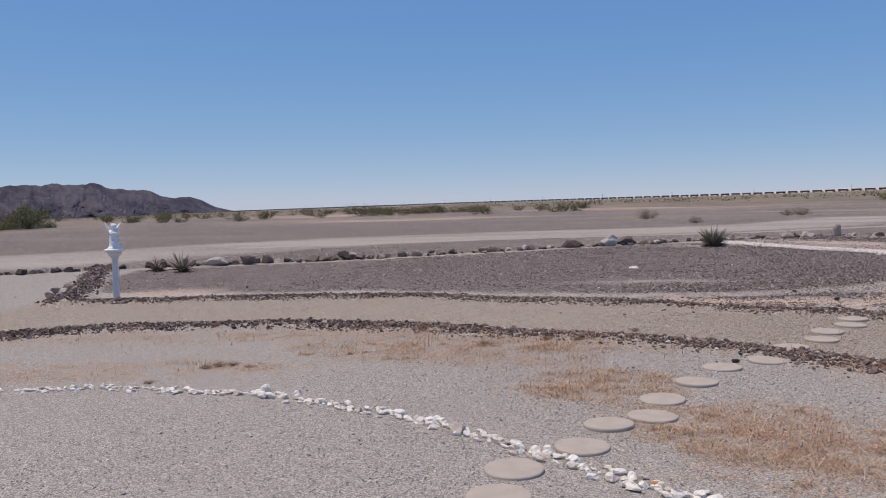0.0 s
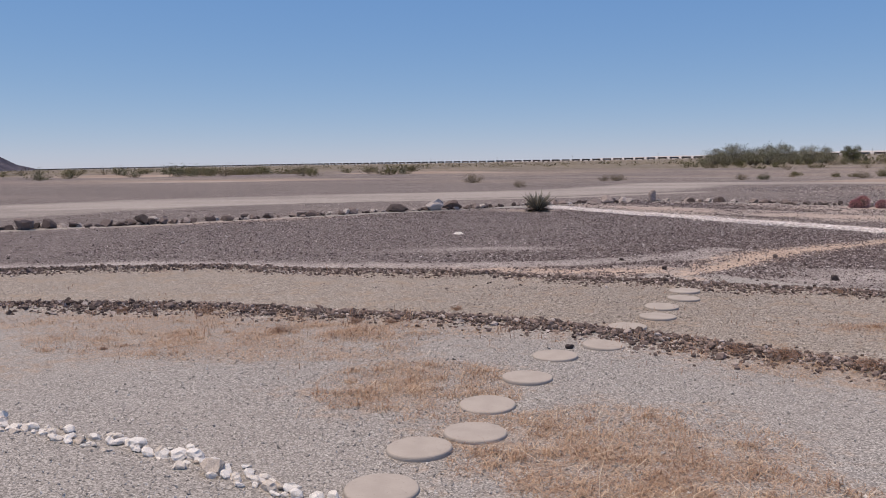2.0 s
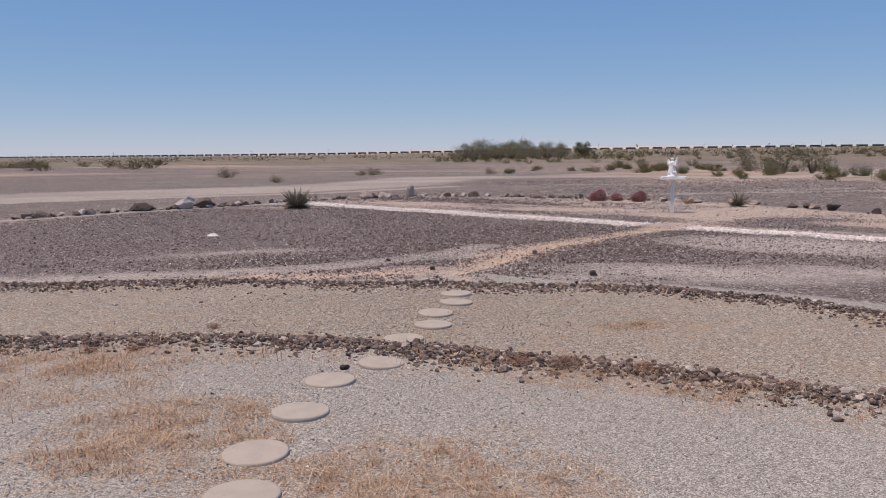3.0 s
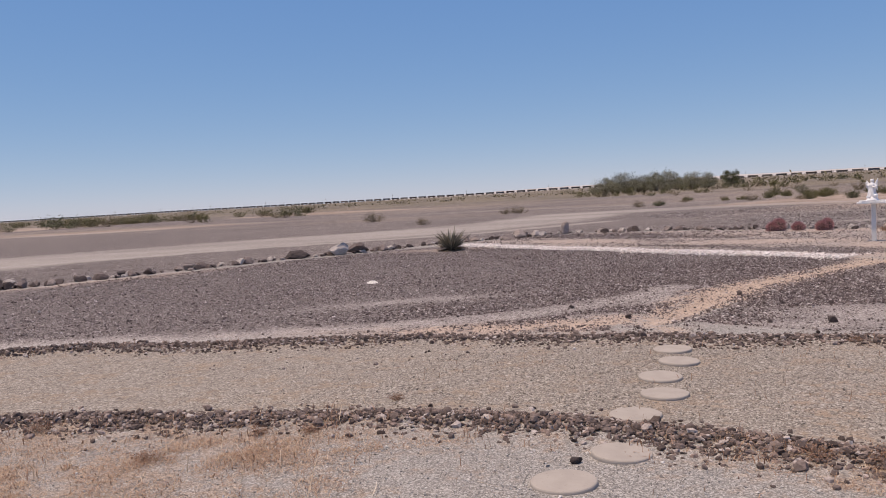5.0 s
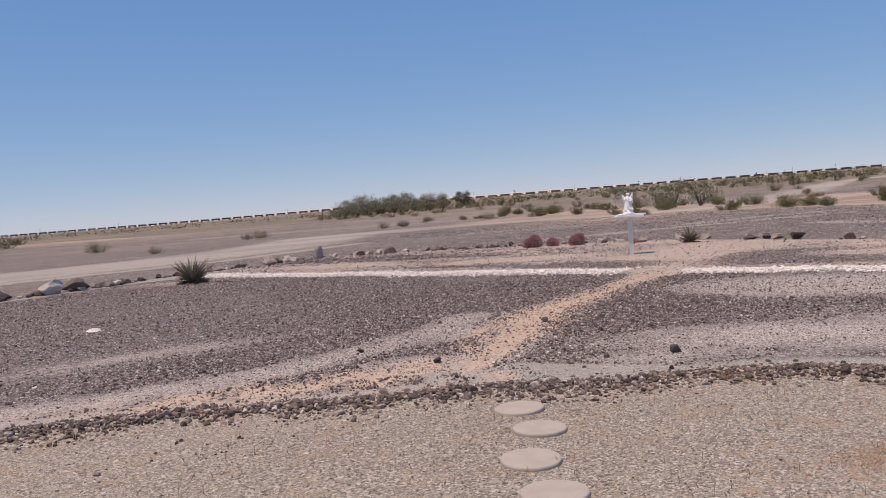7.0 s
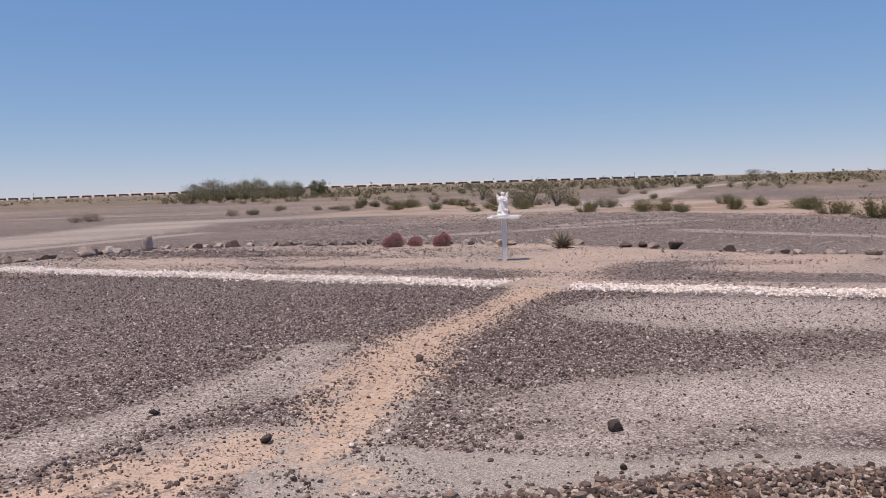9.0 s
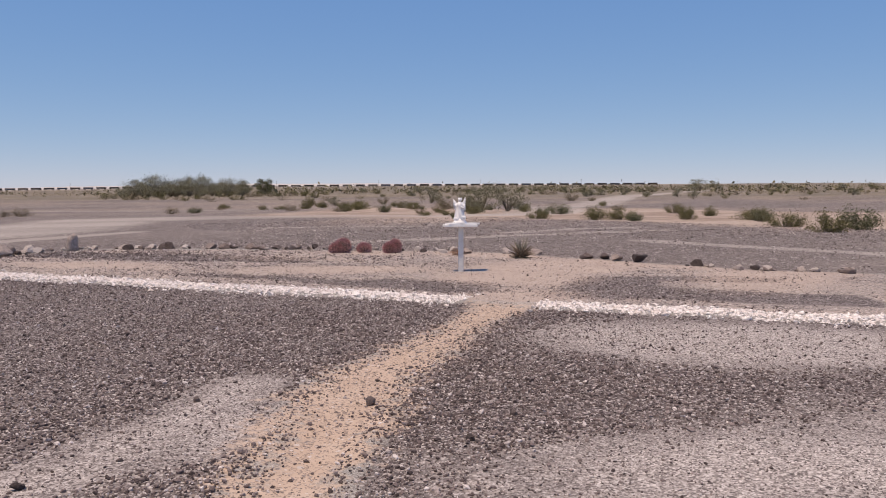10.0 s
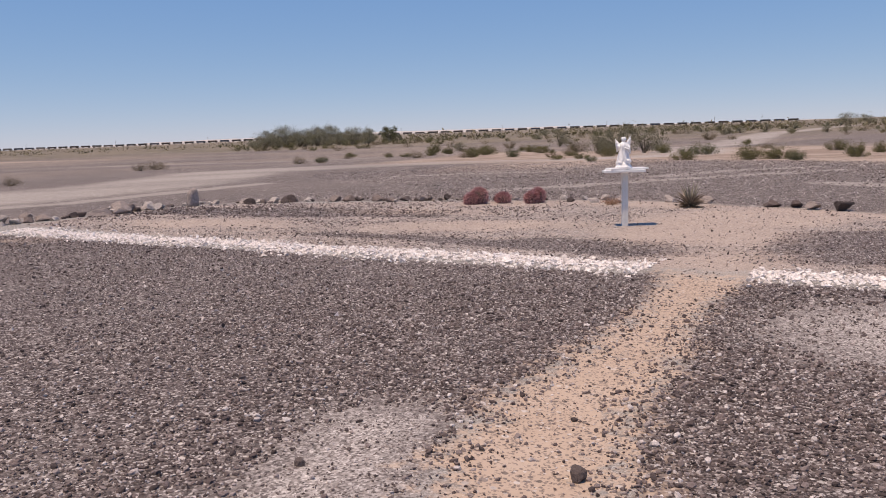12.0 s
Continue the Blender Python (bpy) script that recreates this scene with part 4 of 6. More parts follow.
# ---- bushes and trees ----
def foliage_arrays(rng, h, w, stems, leaves, leaf, open_base=0.15, dome=True, splay=0.35):
    """Stems as thin tapering ribs, and leaves in loose sprays along their outer ends."""
    sv, sf, lv, lf = [], [], [], []
    for s in range(stems):
        a = rng.uniform(0, 2 * np.pi)
        reach = w / 2 * math.sqrt(rng.uniform(0.03, 1.0)) * rng.uniform(0.75, 1.12)
        top = h * rng.uniform(0.62, 1.05) * (1 - 0.35 * (2 * reach / w) ** 2)
        root = np.array((rng.normal(0, w * 0.05), rng.normal(0, w * 0.05), -0.03))
        if dome:
            top = h * math.sqrt(max(0.08, 1 - 0.92 * (2 * reach / w) ** 2)) * rng.uniform(0.6, 1.08)
            root = np.array((math.cos(a) * reach * splay, math.sin(a) * reach * splay, -0.03))
        tip = np.array((math.cos(a) * reach, math.sin(a) * reach, top))
        ctl = root * 0.5 + tip * 0.5 + np.array((rng.normal(0, w * 0.06), rng.normal(0, w * 0.06), h * 0.10))
        n = 5
        pts = [(1 - t) ** 2 * root + 2 * t * (1 - t) * ctl + t * t * tip for t in np.linspace(0, 1, n)]
        thick = 0.011 * h ** 0.6 + 0.004
        if not sv:
            # one root for all stems
            k = thick * 1.5
            sv += [np.array(q) for q in ((k, 0, -0.03), (-k * 0.5, k * 0.87, -0.03), (-k * 0.5, -k * 0.87, -0.03))]
        b = len(sv)
        for i, p in enumerate(pts[1:]):
            k = thick * (1 - 0.8 * (i + 1) / (n - 1))
            sv += [p + (k, 0, 0), p + (-k * 0.5, k * 0.87, 0), p + (-k * 0.5, -k * 0.87, 0)]
        ring = [0] + [b + 3 * i for i in range(n - 1)]
        for lo, hi in zip(ring[:-1], ring[1:]):
            for k in range(3):
                sf.append((lo + k, lo + (k + 1) % 3, hi + (k + 1) % 3, hi + k))
        m = leaves // stems
        t = rng.uniform(open_base, 1.0, m) ** (0.85 if dome else 0.7)
        base = (1 - t)[:, None] ** 2 * root + (2 * t * (1 - t))[:, None] * ctl + (t * t)[:, None] * tip
        base = base + rng.normal(0, 1, (m, 3)) * (w * (0.075 if splay < 0.2 else 0.046) + 0.015) * (0.4 + t[:, None])
        base[:, 2] = np.maximum(base[:, 2], 0.02)
        d1, d2 = rng.normal(size=(m, 3)), rng.normal(size=(m, 3))
        d1[:, 2] += 0.5
        d1 *= (leaf * rng.uniform(0.6, 1.4, m) / np.linalg.norm(d1, axis=1))[:, None]
        d2 *= (leaf * 0.55 / np.linalg.norm(d2, axis=1))[:, None]
        k = len(lv) * 3
        lv.append(np.stack([base, base + d1 * 0.5 + d2 * 0.5, base + d1, base + d1 * 0.5 - d2 * 0.5], 1).reshape(-1, 3))
    lv = np.vstack(lv)
    lf = np.arange(len(lv)).reshape(-1, 4)
    return np.array(sv), np.array(sf), lv, lf


def tree_arrays(rng, h, w, tufts, leaves, leaf, foot):
    """A crown of loose tufts on branches that leave the trunk, uneven in outline."""
    sv, sf, lv = [], [], []
    for s in range(tufts):
        a, r = rng.uniform(0, 2 * np.pi), math.sqrt(rng.uniform(0.0, 1.0))
        z = foot + (1 - foot) * rng.uniform(0.12, 0.98) * math.sqrt(max(0.12, 1 - 0.85 * r * r))
        tip = np.array((math.cos(a) * r * w * 0.46, math.sin(a) * r * w * 0.46, h * z * 0.93))
        root = np.array((tip[0] * 0.12, tip[1] * 0.12, h * foot * rng.uniform(0.2, 0.7)))
        ctl = root * 0.45 + tip * 0.55 + np.array((0, 0, h * 0.08))
        b = len(sv)
        for t in np.linspace(0, 1, 4):
            p = (1 - t) ** 2 * root + 2 * t * (1 - t) * ctl + t * t * tip
            k = h * (0.009 - 0.007 * t)
            sv += [p + (k, 0, 0), p + (-k * 0.5, k * 0.87, 0), p + (-k * 0.5, -k * 0.87, 0)]
        sf += [(b + 3 * i + k, b + 3 * i + (k + 1) % 3, b + 3 * i + 3 + (k + 1) % 3, b + 3 * i + 3 + k) for i in range(3) for k in range(3)]
        m = int(leaves / tufts * rng.uniform(0.6, 1.4))
        size = w * rng.uniform(0.12, 0.19)
        d = rng.normal(size=(m, 3))
        d *= (rng.uniform(0, 1, m) ** 0.45 / np.linalg.norm(d, axis=1))[:, None]
        base = tip + d * size * np.array((1.0, 1.0, 0.8)) + np.array((0, 0, -0.25)) * size
        spray = rng.uniform(0, 1, m) < 0.10
        base[spray, 2] += rng.uniform(0, 0.7, int(spray.sum())) * size
        base[:, 2] = np.maximum(base[:, 2], 0.04 * h)
        d1, d2 = rng.normal(size=(m, 3)), rng.normal(size=(m, 3))
        d1[:, 2] += 0.25
        d1 *= (leaf * rng.uniform(0.6, 1.4, m) / np.linalg.norm(d1, axis=1))[:, None]
        d2 *= (leaf * 0.5 / np.linalg.norm(d2, axis=1))[:, None]
        lv.append(np.stack([base, base + d1 * 0.5 + d2 * 0.5, base + d1, base + d1 * 0.5 - d2 * 0.5], 1).reshape(-1, 3))
    lv = np.vstack(lv)
    return np.array(sv), np.array(sf), lv, np.arange(len(lv)).reshape(-1, 4)


def bush(name, label, category, h, w, stems, leaves, leaf, material, seed, group="desert shrubs", trunk=0.0):
    rng = np.random.default_rng(seed)
    if trunk:
        sv, sf, lv, lf = tree_arrays(rng, h, w, stems, leaves, leaf, 0.16 if category == "tree" else 0.02)
    else:
        sv, sf, lv, lf = foliage_arrays(rng, h, w, stems, leaves, leaf, 0.1)
    thing = tagged(new(name), label, category, group)
    if trunk:
        v, f = [], []
        for s in range(3):
            a = s * 2.1 + rng.uniform(0, 1)
            for i in range(5):
                t = i / 4
                c = np.array((math.cos(a) * w * 0.16 * t, math.sin(a) * w * 0.16 * t, h * 0.55 * t - 0.1 * (1 - t)))
                k = trunk * (1 - 0.7 * t)
                v += [c + (k * math.cos(q), k * math.sin(q), 0) for q in np.linspace(0, 2 * math.pi, 7)[:-1]]
            b = s * 30
            f += [(b + 6 * i + q, b + 6 * i + (q + 1) % 6, b + 6 * i + 6 + (q + 1) % 6, b + 6 * i + 6 + q) for i in range(4) for q in range(6)]
        solid("trunk", v, f, M["stem"], thing)
        solid("branchwork", sv, sf, M["stem"], thing)
        solid("crown", lv, lf, M[material], thing)
    else:
        solid("branchwork", sv, sf, M["stem"], thing)
        solid("foliage", lv, lf, M[material], thing)
    return thing


KINDS = {
    "creosote": bush("creosote_bush", "olive green creosote bush on bare sandy ground", "bush", 1.0, 2.2, 34, 2800, 0.082, "creosote", 61),
    "creosote_b": bush("creosote_bush", "rounded yellow green creosote bush on sandy ground", "bush", 1.0, 1.7, 32, 2500, 0.082, "creosote", 62),
    "dark": bush("saltbush", "dense dark green shrub on sandy ground", "bush", 1.0, 1.9, 32, 2600, 0.08, "dark_leaf", 63),
    "dry": bush("dry_shrub", "dry grey brown shrub on open ground", "bush", 1.0, 2.2, 32, 2000, 0.065, "dry_leaf", 64),
    "weed": bush("dry_weed", "small russet dried weed tuft on gravel", "weed", 1.0, 3.0, 46, 900, 0.13, "russet", 70, "dried weeds"),
    "far_creosote": bush("creosote_bush", "olive green creosote bush far out on the plain", "bush", 1.0, 2.2, 12, 520, 0.13, "creosote", 71),
    "far_creosote_b": bush("creosote_bush", "small yellow green creosote bush far out on the plain", "bush", 1.0, 1.7, 12, 460, 0.13, "creosote", 72),
    "far_dark": bush("saltbush", "dark green shrub far out on the plain", "bush", 1.0, 1.9, 12, 520, 0.12, "dark_leaf", 73),
    "far_dry": bush("dry_shrub", "dry grey brown shrub far out on the plain", "bush", 1.0, 2.2, 14, 420, 0.10, "dry_leaf", 74),
    "thicket": bush("mesquite_bush", "broad soft green mesquite bush on the open plain", "bush", 1.0, 1.35, 60, 7000, 0.05, "mesquite", 75, "desert shrubs", 0.02),
    "tree": bush("palo_verde_tree", "feathery grey green desert tree", "tree", 1.0, 1.35, 40, 3700, 0.044, "palo_verde", 65, "desert trees", 0.022),
    "tree_dark": bush("ironwood_tree", "dense dark green round desert tree", "tree", 1.0, 1.0, 30, 5600, 0.045, "dark_leaf", 66, "desert trees", 0.022),
    "tree_thin": bush("mesquite_tree", "thin leafed pale olive desert tree", "tree", 1.0, 1.15, 34, 2600, 0.05, "palo_verde", 67, "desert trees", 0.018),
}
used_kind = set()
pale_feet = []


def plant(kind, x, y, h, wide=1.0, turn=None):
    """Stand one of the kinds at a place, h metres high; wide stretches it sideways."""
    ob = KINDS[kind]
    z = ground_at(x, y) - 0.02 * h
    s = ob.scale
    m = pose(x, y, z, 0, 0, random.uniform(0, 360) if turn is None else turn) @ Matrix.Diagonal((h * wide / s[0], h * wide / s[1], h / s[2], 1))
    if kind in used_kind:
        return copy_thing(ob, m)
    used_kind.add(kind)
    ob.matrix_basis = m
    return ob


random.seed(11)
# open ground beyond the road
for row in ((2.7, 69.5, 0.95), (15.6, 74, 0.75, 1.15), (14.3, 73.2, 0.6), (26.9, 74.7, 0.65), (39.0, 77.2, 0.72, 1.2), (53.9, 72.7, 1.3), (69.7, 106.7, 1.2), (5.3, 54.7, 0.5), (112.8, 110, 1.7), (110.7, 103.2, 0.9), (50.2, 69.5, 0.6)):
    plant("dry", *row)
for row in ((29.1, 75.5, 0.62, 1.1), (43.3, 68.2, 0.84), (48.5, 52.2, 0.95, 1.1), (46.0, 51.5, 0.7), (40.3, 38.6, 0.6, 1.1), (36.5, 50.1, 0.4, 1.1), (45.3, 33.6, 0.85), (38.7, 25.2, 1.1), (49.5, 41.5, 0.7)):
    plant("dark", *row)
for row in ((41.0, 41.9, 0.85, 1.2), (42.0, 40.8, 0.8, 1.1), (39.2, 45.3, 0.58, 1.3), (42.8, 73.5, 1.0, 0.8), (47.6, 78.3, 0.95, 1.1), (45.6, 76.0, 0.8, 1.2), (52.4, 77.7, 0.85, 1.0), (50.8, 74.2, 0.8, 1.0), (58.2, 66.2, 0.67), (45.8, 59, 0.75), (57.7, 48.4, 0.86), (47.4, 35.6, 0.75, 1.3), (39.2, 28.9, 0.75, 1.3), (81.4, 76, 0.7)):
    plant("creosote", *row)
for row in ((35.4, 24.9, 0.9), (53.6, 42.4, 0.71), (52, 37.6, 0.7), (45.0, 38.3, 0.82, 0.8), (48, 86.8, 0.76, 1.1), (44.6, 84.5, 0.75, 1.2), (54.5, 82.5, 0.6), (41.4, 71.5, 0.65), (58.5, 79, 0.6), (63, 80, 0.7), (58.7, 108.7, 1.3), (55.9, 68.5, 0.6)):
    plant("creosote_b", *row)
for row in ((75.1, 102.4, 3.0), (51.6, 64.6, 3.0), (53.4, 63.2, 2.7, 1.2), (50.4, 65.5, 2.0), (48.0, 61.5, 1.5), (62, 107.5, 1.5, 1.3)):
    plant("tree_thin", *row)
for k in range(22):
    x_, y_ = random.uniform(36, 62), random.uniform(56, 98)
    plant(("dry", "creosote_b", "creosote")[k % 3], x_, y_, random.uniform(0.35, 0.62), random.uniform(1.2, 1.7))
plant("tree_dark", 118.5, 243, 6.2)
for k in range(19):
    a, r = radians(17.1 + 0.44 * k + 0.15 * math.sin(k * 3.1)), 232 + 9 * math.sin(k * 2.3)
    plant("tree" if k % 3 else "tree_thin", 3.5 + r * math.sin(a), 11 + r * math.cos(a), (4.6, 5.8, 6.8, 5.2, 6.2, 7.0, 5.0)[k % 7] * (0.85 if k > 12 else 0.6 + 0.1 * k if k < 4 else 1.0), random.uniform(0.9, 1.2))
for k in range(24):
    a, r = radians(16.2 + 0.62 * k + random.uniform(-0.25, 0.25)), random.uniform(140, 214)
    plant(("far_creosote", "far_creosote_b", "far_creosote", "far_dry")[k % 4], 3.5 + r * math.sin(a), 11 + r * math.cos(a), r * random.uniform(0.0055, 0.009), random.uniform(1.1, 1.6))
# dry weeds along the berms
for x_, y_, h_ in ((-0.89, 8.12, 0.07), (-0.24, 8.5, 0.06), (0.1, 8.4, 0.06), (0.72, 9.2, 0.05), (2.85, 7.02, 0.07), (3.15, 6.85, 0.08), (4.5, 8.15, 0.035), (-1.8, 8.95, 0.07), (-2.7, 9.1, 0.06), (-3.38, 6.58, 0.05), (-3.3, 6.7, 0.06), (-3.2, 6.78, 0.05), (-3.0, 6.7, 0.035), (-3.55, 5.85, 0.04), (-2.2, 7.42, 0.03), (3.6, 6.5, 0.08), (-4.6, 9.1, 0.06), (5.0, 9.95, 0.05), (16.15, 25.3, 0.16), (15.95, 25.05, 0.12)):
    plant("weed", x_, y_, h_, 1.15)
for x_, y_, s_ in ((-9.2, 11.9, 0.13), (-9.6, 12.7, 0.10), (-9.95, 13.0, 0.12), (-10.4, 13.9, 0.10), (-11.7, 11.3, 0.13), (-12.3, 12.3, 0.12), (-13.4, 14.0, 0.14)):
    pale_feet.append((x_, y_, s_))
# the thicket by the western plain
plant("thicket", -60.6, 75.0, 3.1, 1.2)
plant("dry", -62.6, 73.5, 1.9, 0.9)
plant("tree_thin", -66.7, 68.9, 2.9)
plant("creosote", -57.8, 66.2, 1.15, 1.4)
for row in ((-62, 66, 0.9), (-70, 64, 0.9), (-74, 66, 0.7)):
    plant("dry", *row)
for k in range(58):
    a, r = radians(random.uniform(-37, -3)), random.uniform(112, 190)
    plant(("far_creosote", "far_creosote", "far_dry", "far_creosote_b", "far_dark")[k % 5], 2 + r * math.sin(a), 6 + r * math.cos(a), random.uniform(0.9, 1.7), random.uniform(1.0, 1.6))
for k in range(14):
    plant("far_creosote" if k % 3 else "far_dark", -52 + 2.1 * k, 156 + 2.5 * math.sin(k * 1.3), random.uniform(1.3, 2.0), 1.3)
# scattered growth towards the east
for k in range(150):
    a, r = radians(random.uniform(25, 74)), random.uniform(150, 400)
    kind = ("far_creosote", "far_dry", "far_creosote_b", "tree_thin", "far_dark", "far_dry")[k % 6]
    plant(kind, 2 + r * math.sin(a), 6 + r * math.cos(a), r * random.uniform(0.004, 0.0075) * (1.5 if kind == "tree_thin" else 1.0), random.uniform(0.9, 1.4))
plant("tree", 280, 197, 5.6, 1.35)
plant("tree_thin", 285, 193, 4.6, 1.2)


def far_brush():
    """The low belt of scrub towards the railway."""
    rng = np.random.default_rng(90)
    n = 26000
    clump = 1500
    ca, cr = rng.uniform(-0.85, 1.35, clump), 270 + 820 * rng.uniform(0, 1, clump) ** 1.5
    k = rng.integers(0, clump, n)
    size = rng.uniform(0.7, 1.5, clump)[k]
    x = 2 + cr[k] * np.sin(ca[k]) + rng.normal(0, 1.1, n) * size
    y = 6 + cr[k] * np.cos(ca[k]) + rng.normal(0, 1.1, n) * size
    size = size * np.where((ca[k] > 0.45) & (cr[k] > 260), 1.7, 1.0)
    z = height(x, y) + np.abs(rng.normal(0, 0.55, n)) * size
    c = np.stack([x, y, z], 1)
    d1, d2 = rng.normal(size=(n, 3)), rng.normal(size=(n, 3))
    s = 0.30 * size[:, None]
    v = np.stack([c - d1 * s * 0.5, c + d2 * s * 0.35, c + d1 * s * 0.5, c - d2 * s * 0.35], 1).reshape(-1, 3)
    ob = solid("distant_scrub", v, np.arange(4 * n).reshape(-1, 4), M["far_scrub"])
    tagged(ob, "low olive scrub scattered over the far plain", "scrub", kind="stuff")


far_brush()


# ---- far things: mountain, dunes, railway, poles ----
def ridge(name, az0, az1, r, depth, tops, material, rough, label, category, step=220):
    """A far range: a strip of slopes with spurs, its crest following tops (bearing, height)."""
    rng = np.random.default_rng(5)
    az = np.linspace(az0, az1, step)
    crest = np.interp(az, [t[0] for t in tops], [t[1] for t in tops])
    rows, v, f = 26, [], []
    for j in range(rows):
        t = j / (rows - 1)
        for i, a in enumerate(az):
            rr = r - depth * (1 - t)
            spur = noise.fractal(Vector((a * rough, t * 1.5 + a * 7, 3.1)), 0.9, 2.1, 5)
            gully = noise.ridged_multi_fractal(Vector((a * rough * 2.1 + t * 0.9, t * 1.1 - a * 9, 9.4)), 0.9, 2.1, 6, 1.0, 2.0) - 1.2
            top = crest[i] * (1 + 0.07 * noise.fractal(Vector((a * rough * 2.2, 0.3, 7.0)), 0.8, 2.1, 4))
            hgt = top * t ** 1.3 * (1 + 0.35 * spur * (1 - 0.8 * t)) + top * 0.20 * gully * t * (1.05 - t)
            rr += depth * 0.25 * spur * (1 - t) - depth * 0.10 * gully * (1.1 - t)
            v.append((2 + rr * math.sin(a), 6 + rr * math.cos(a), hgt))
    zb = height([q[0] for q in v], [q[1] for q in v], False) - 12
    top_z = np.tile(zb[-step:], rows)
    t = np.repeat(np.linspace(0, 1, rows), step) ** 1.15
    lift = t * np.maximum(-12 - top_z, 0)
    v = [(q[0], q[1], q[2] + b + u) for q, b, u in zip(v, zb, lift)]
    for j in range(rows - 1):
        for i in range(step - 1):
            k = j * step + i
            f.append((k, k + 1, k + step + 1, k + step))
    back = len(v)
    for i in range(step):
        x, y, z = v[(rows - 1) * step + i]
        v.append((x * 1.05, y * 1.05, z - 80 - crest[i]))
    for i in range(step - 1):
        k = (rows - 1) * step + i
        f.append((k, k + 1, back + i + 1, back + i))
    ob = solid(name, v, f, material)
    return tagged(ob, label, category, kind="structure")


def place_far(deg, px):
    return radians(deg), px * 3900 / 1450 + 12


SHIFT = lambda a: a - 0.55 - 0.05 * max(a + 37, 0)
M_TOPS = [(-72, 40), (-64, 52), (-56, 46), (-50, 30), (-47, 32), (-44.5, 44), (-42.5, 42), (-40.5, 45), (-39, 53), (-36.3, 51), (-34.7, 53), (-33.6, 43), (-32.5, 40), (-31.5, 43), (-30.3, 31), (-29.3, 25), (-28.4, 27), (-27.6, 20), (-26.6, 8), (-25.5, 0)]
ridge("mountain", radians(-72), radians(-25.5), 3900, 900, [place_far(SHIFT(a), p * 0.95 - 1.2) for a, p in M_TOPS], M["mountain"], 26, "dark rocky desert mountain range with bluish haze in its colour", "mountain", 420)
D_TOPS = [(-14, -4), (-8, -2), (-3, -1), (2, 1), (4, 3.5), (8, 4), (14, 6.3), (20, 6.6), (27, 7), (33, 6.5), (40, 4.5), (50, 3), (62, 1), (75, -1)]
ridge("dunes", radians(-14), radians(75), 3600, 300, [(radians(a), (p - 1.6) * 3600 / 1450 + 12) for a, p in D_TOPS], M["dune"], 30, "pale tan sand dunes far beyond the railway", "dunes", 200)


def hopper_car():
    """A bulk freight car: body with sloped ends, two bogies with wheels."""
    thing = new("freight_car")
    bm = bmesh.new()
    sec = [(-6.3, 1.4), (-6.6, 1.7), (-6.6, 3.45), (6.6, 3.45), (6.6, 1.7), (6.3, 1.4), (4.4, 1.1), (-4.4, 1.1)]
    a = [bm.verts.new((x, -1.5, z)) for x, z in sec]
    b = [bm.verts.new((x, 1.5, z)) for x, z in sec]
    bm.faces.new(a)
    bm.faces.new(b[::-1])
    for i in range(8):
        bm.faces.new((a[i], b[i], b[(i + 1) % 8], a[(i + 1) % 8]))
    part("body", bm, M["car_paint"], thing)
    bm = bmesh.new()
    box(bm, 0, 0, 1.2, 17.6, 0.7, 0.35)
    part("underframe", bm, M["pole_wood"], thing)
    for x in (-5.2, 5.2):
        bm = bmesh.new()
        box(bm, x, 0, 0.6, 2.4, 2.2, 0.4)
        bogie = part("bogie", bm, M["pole_wood"], thing)
        for dx in (-0.9, 0.9):
            bm = bmesh.new()
            bmesh.ops.create_cone(bm, cap_ends=True, segments=12, radius1=0.45, radius2=0.45, depth=1.7, matrix=pose(x + dx, 0, 0.45, 90, 0, 0))
            part("wheelset", bm, M["pole_wood"], bogie)
    return thing


car_mat = Mat("freight_car_paint", 0.75, spec=0.3)
car_mat.colour(car_mat.mix(car_mat.span(car_mat.noise(0.6, 4), 0.4, 0.7, 0, 0.5), car_mat.ramp(car_mat.chance(), [(0.0, (0.045, 0.04, 0.04)), (0.45, (0.065, 0.048, 0.045)), (0.7, (0.05, 0.06, 0.085)), (0.85, (0.16, 0.14, 0.125))], "CONSTANT"), (0.10, 0.075, 0.06)))
M["car_paint"] = car_mat.m


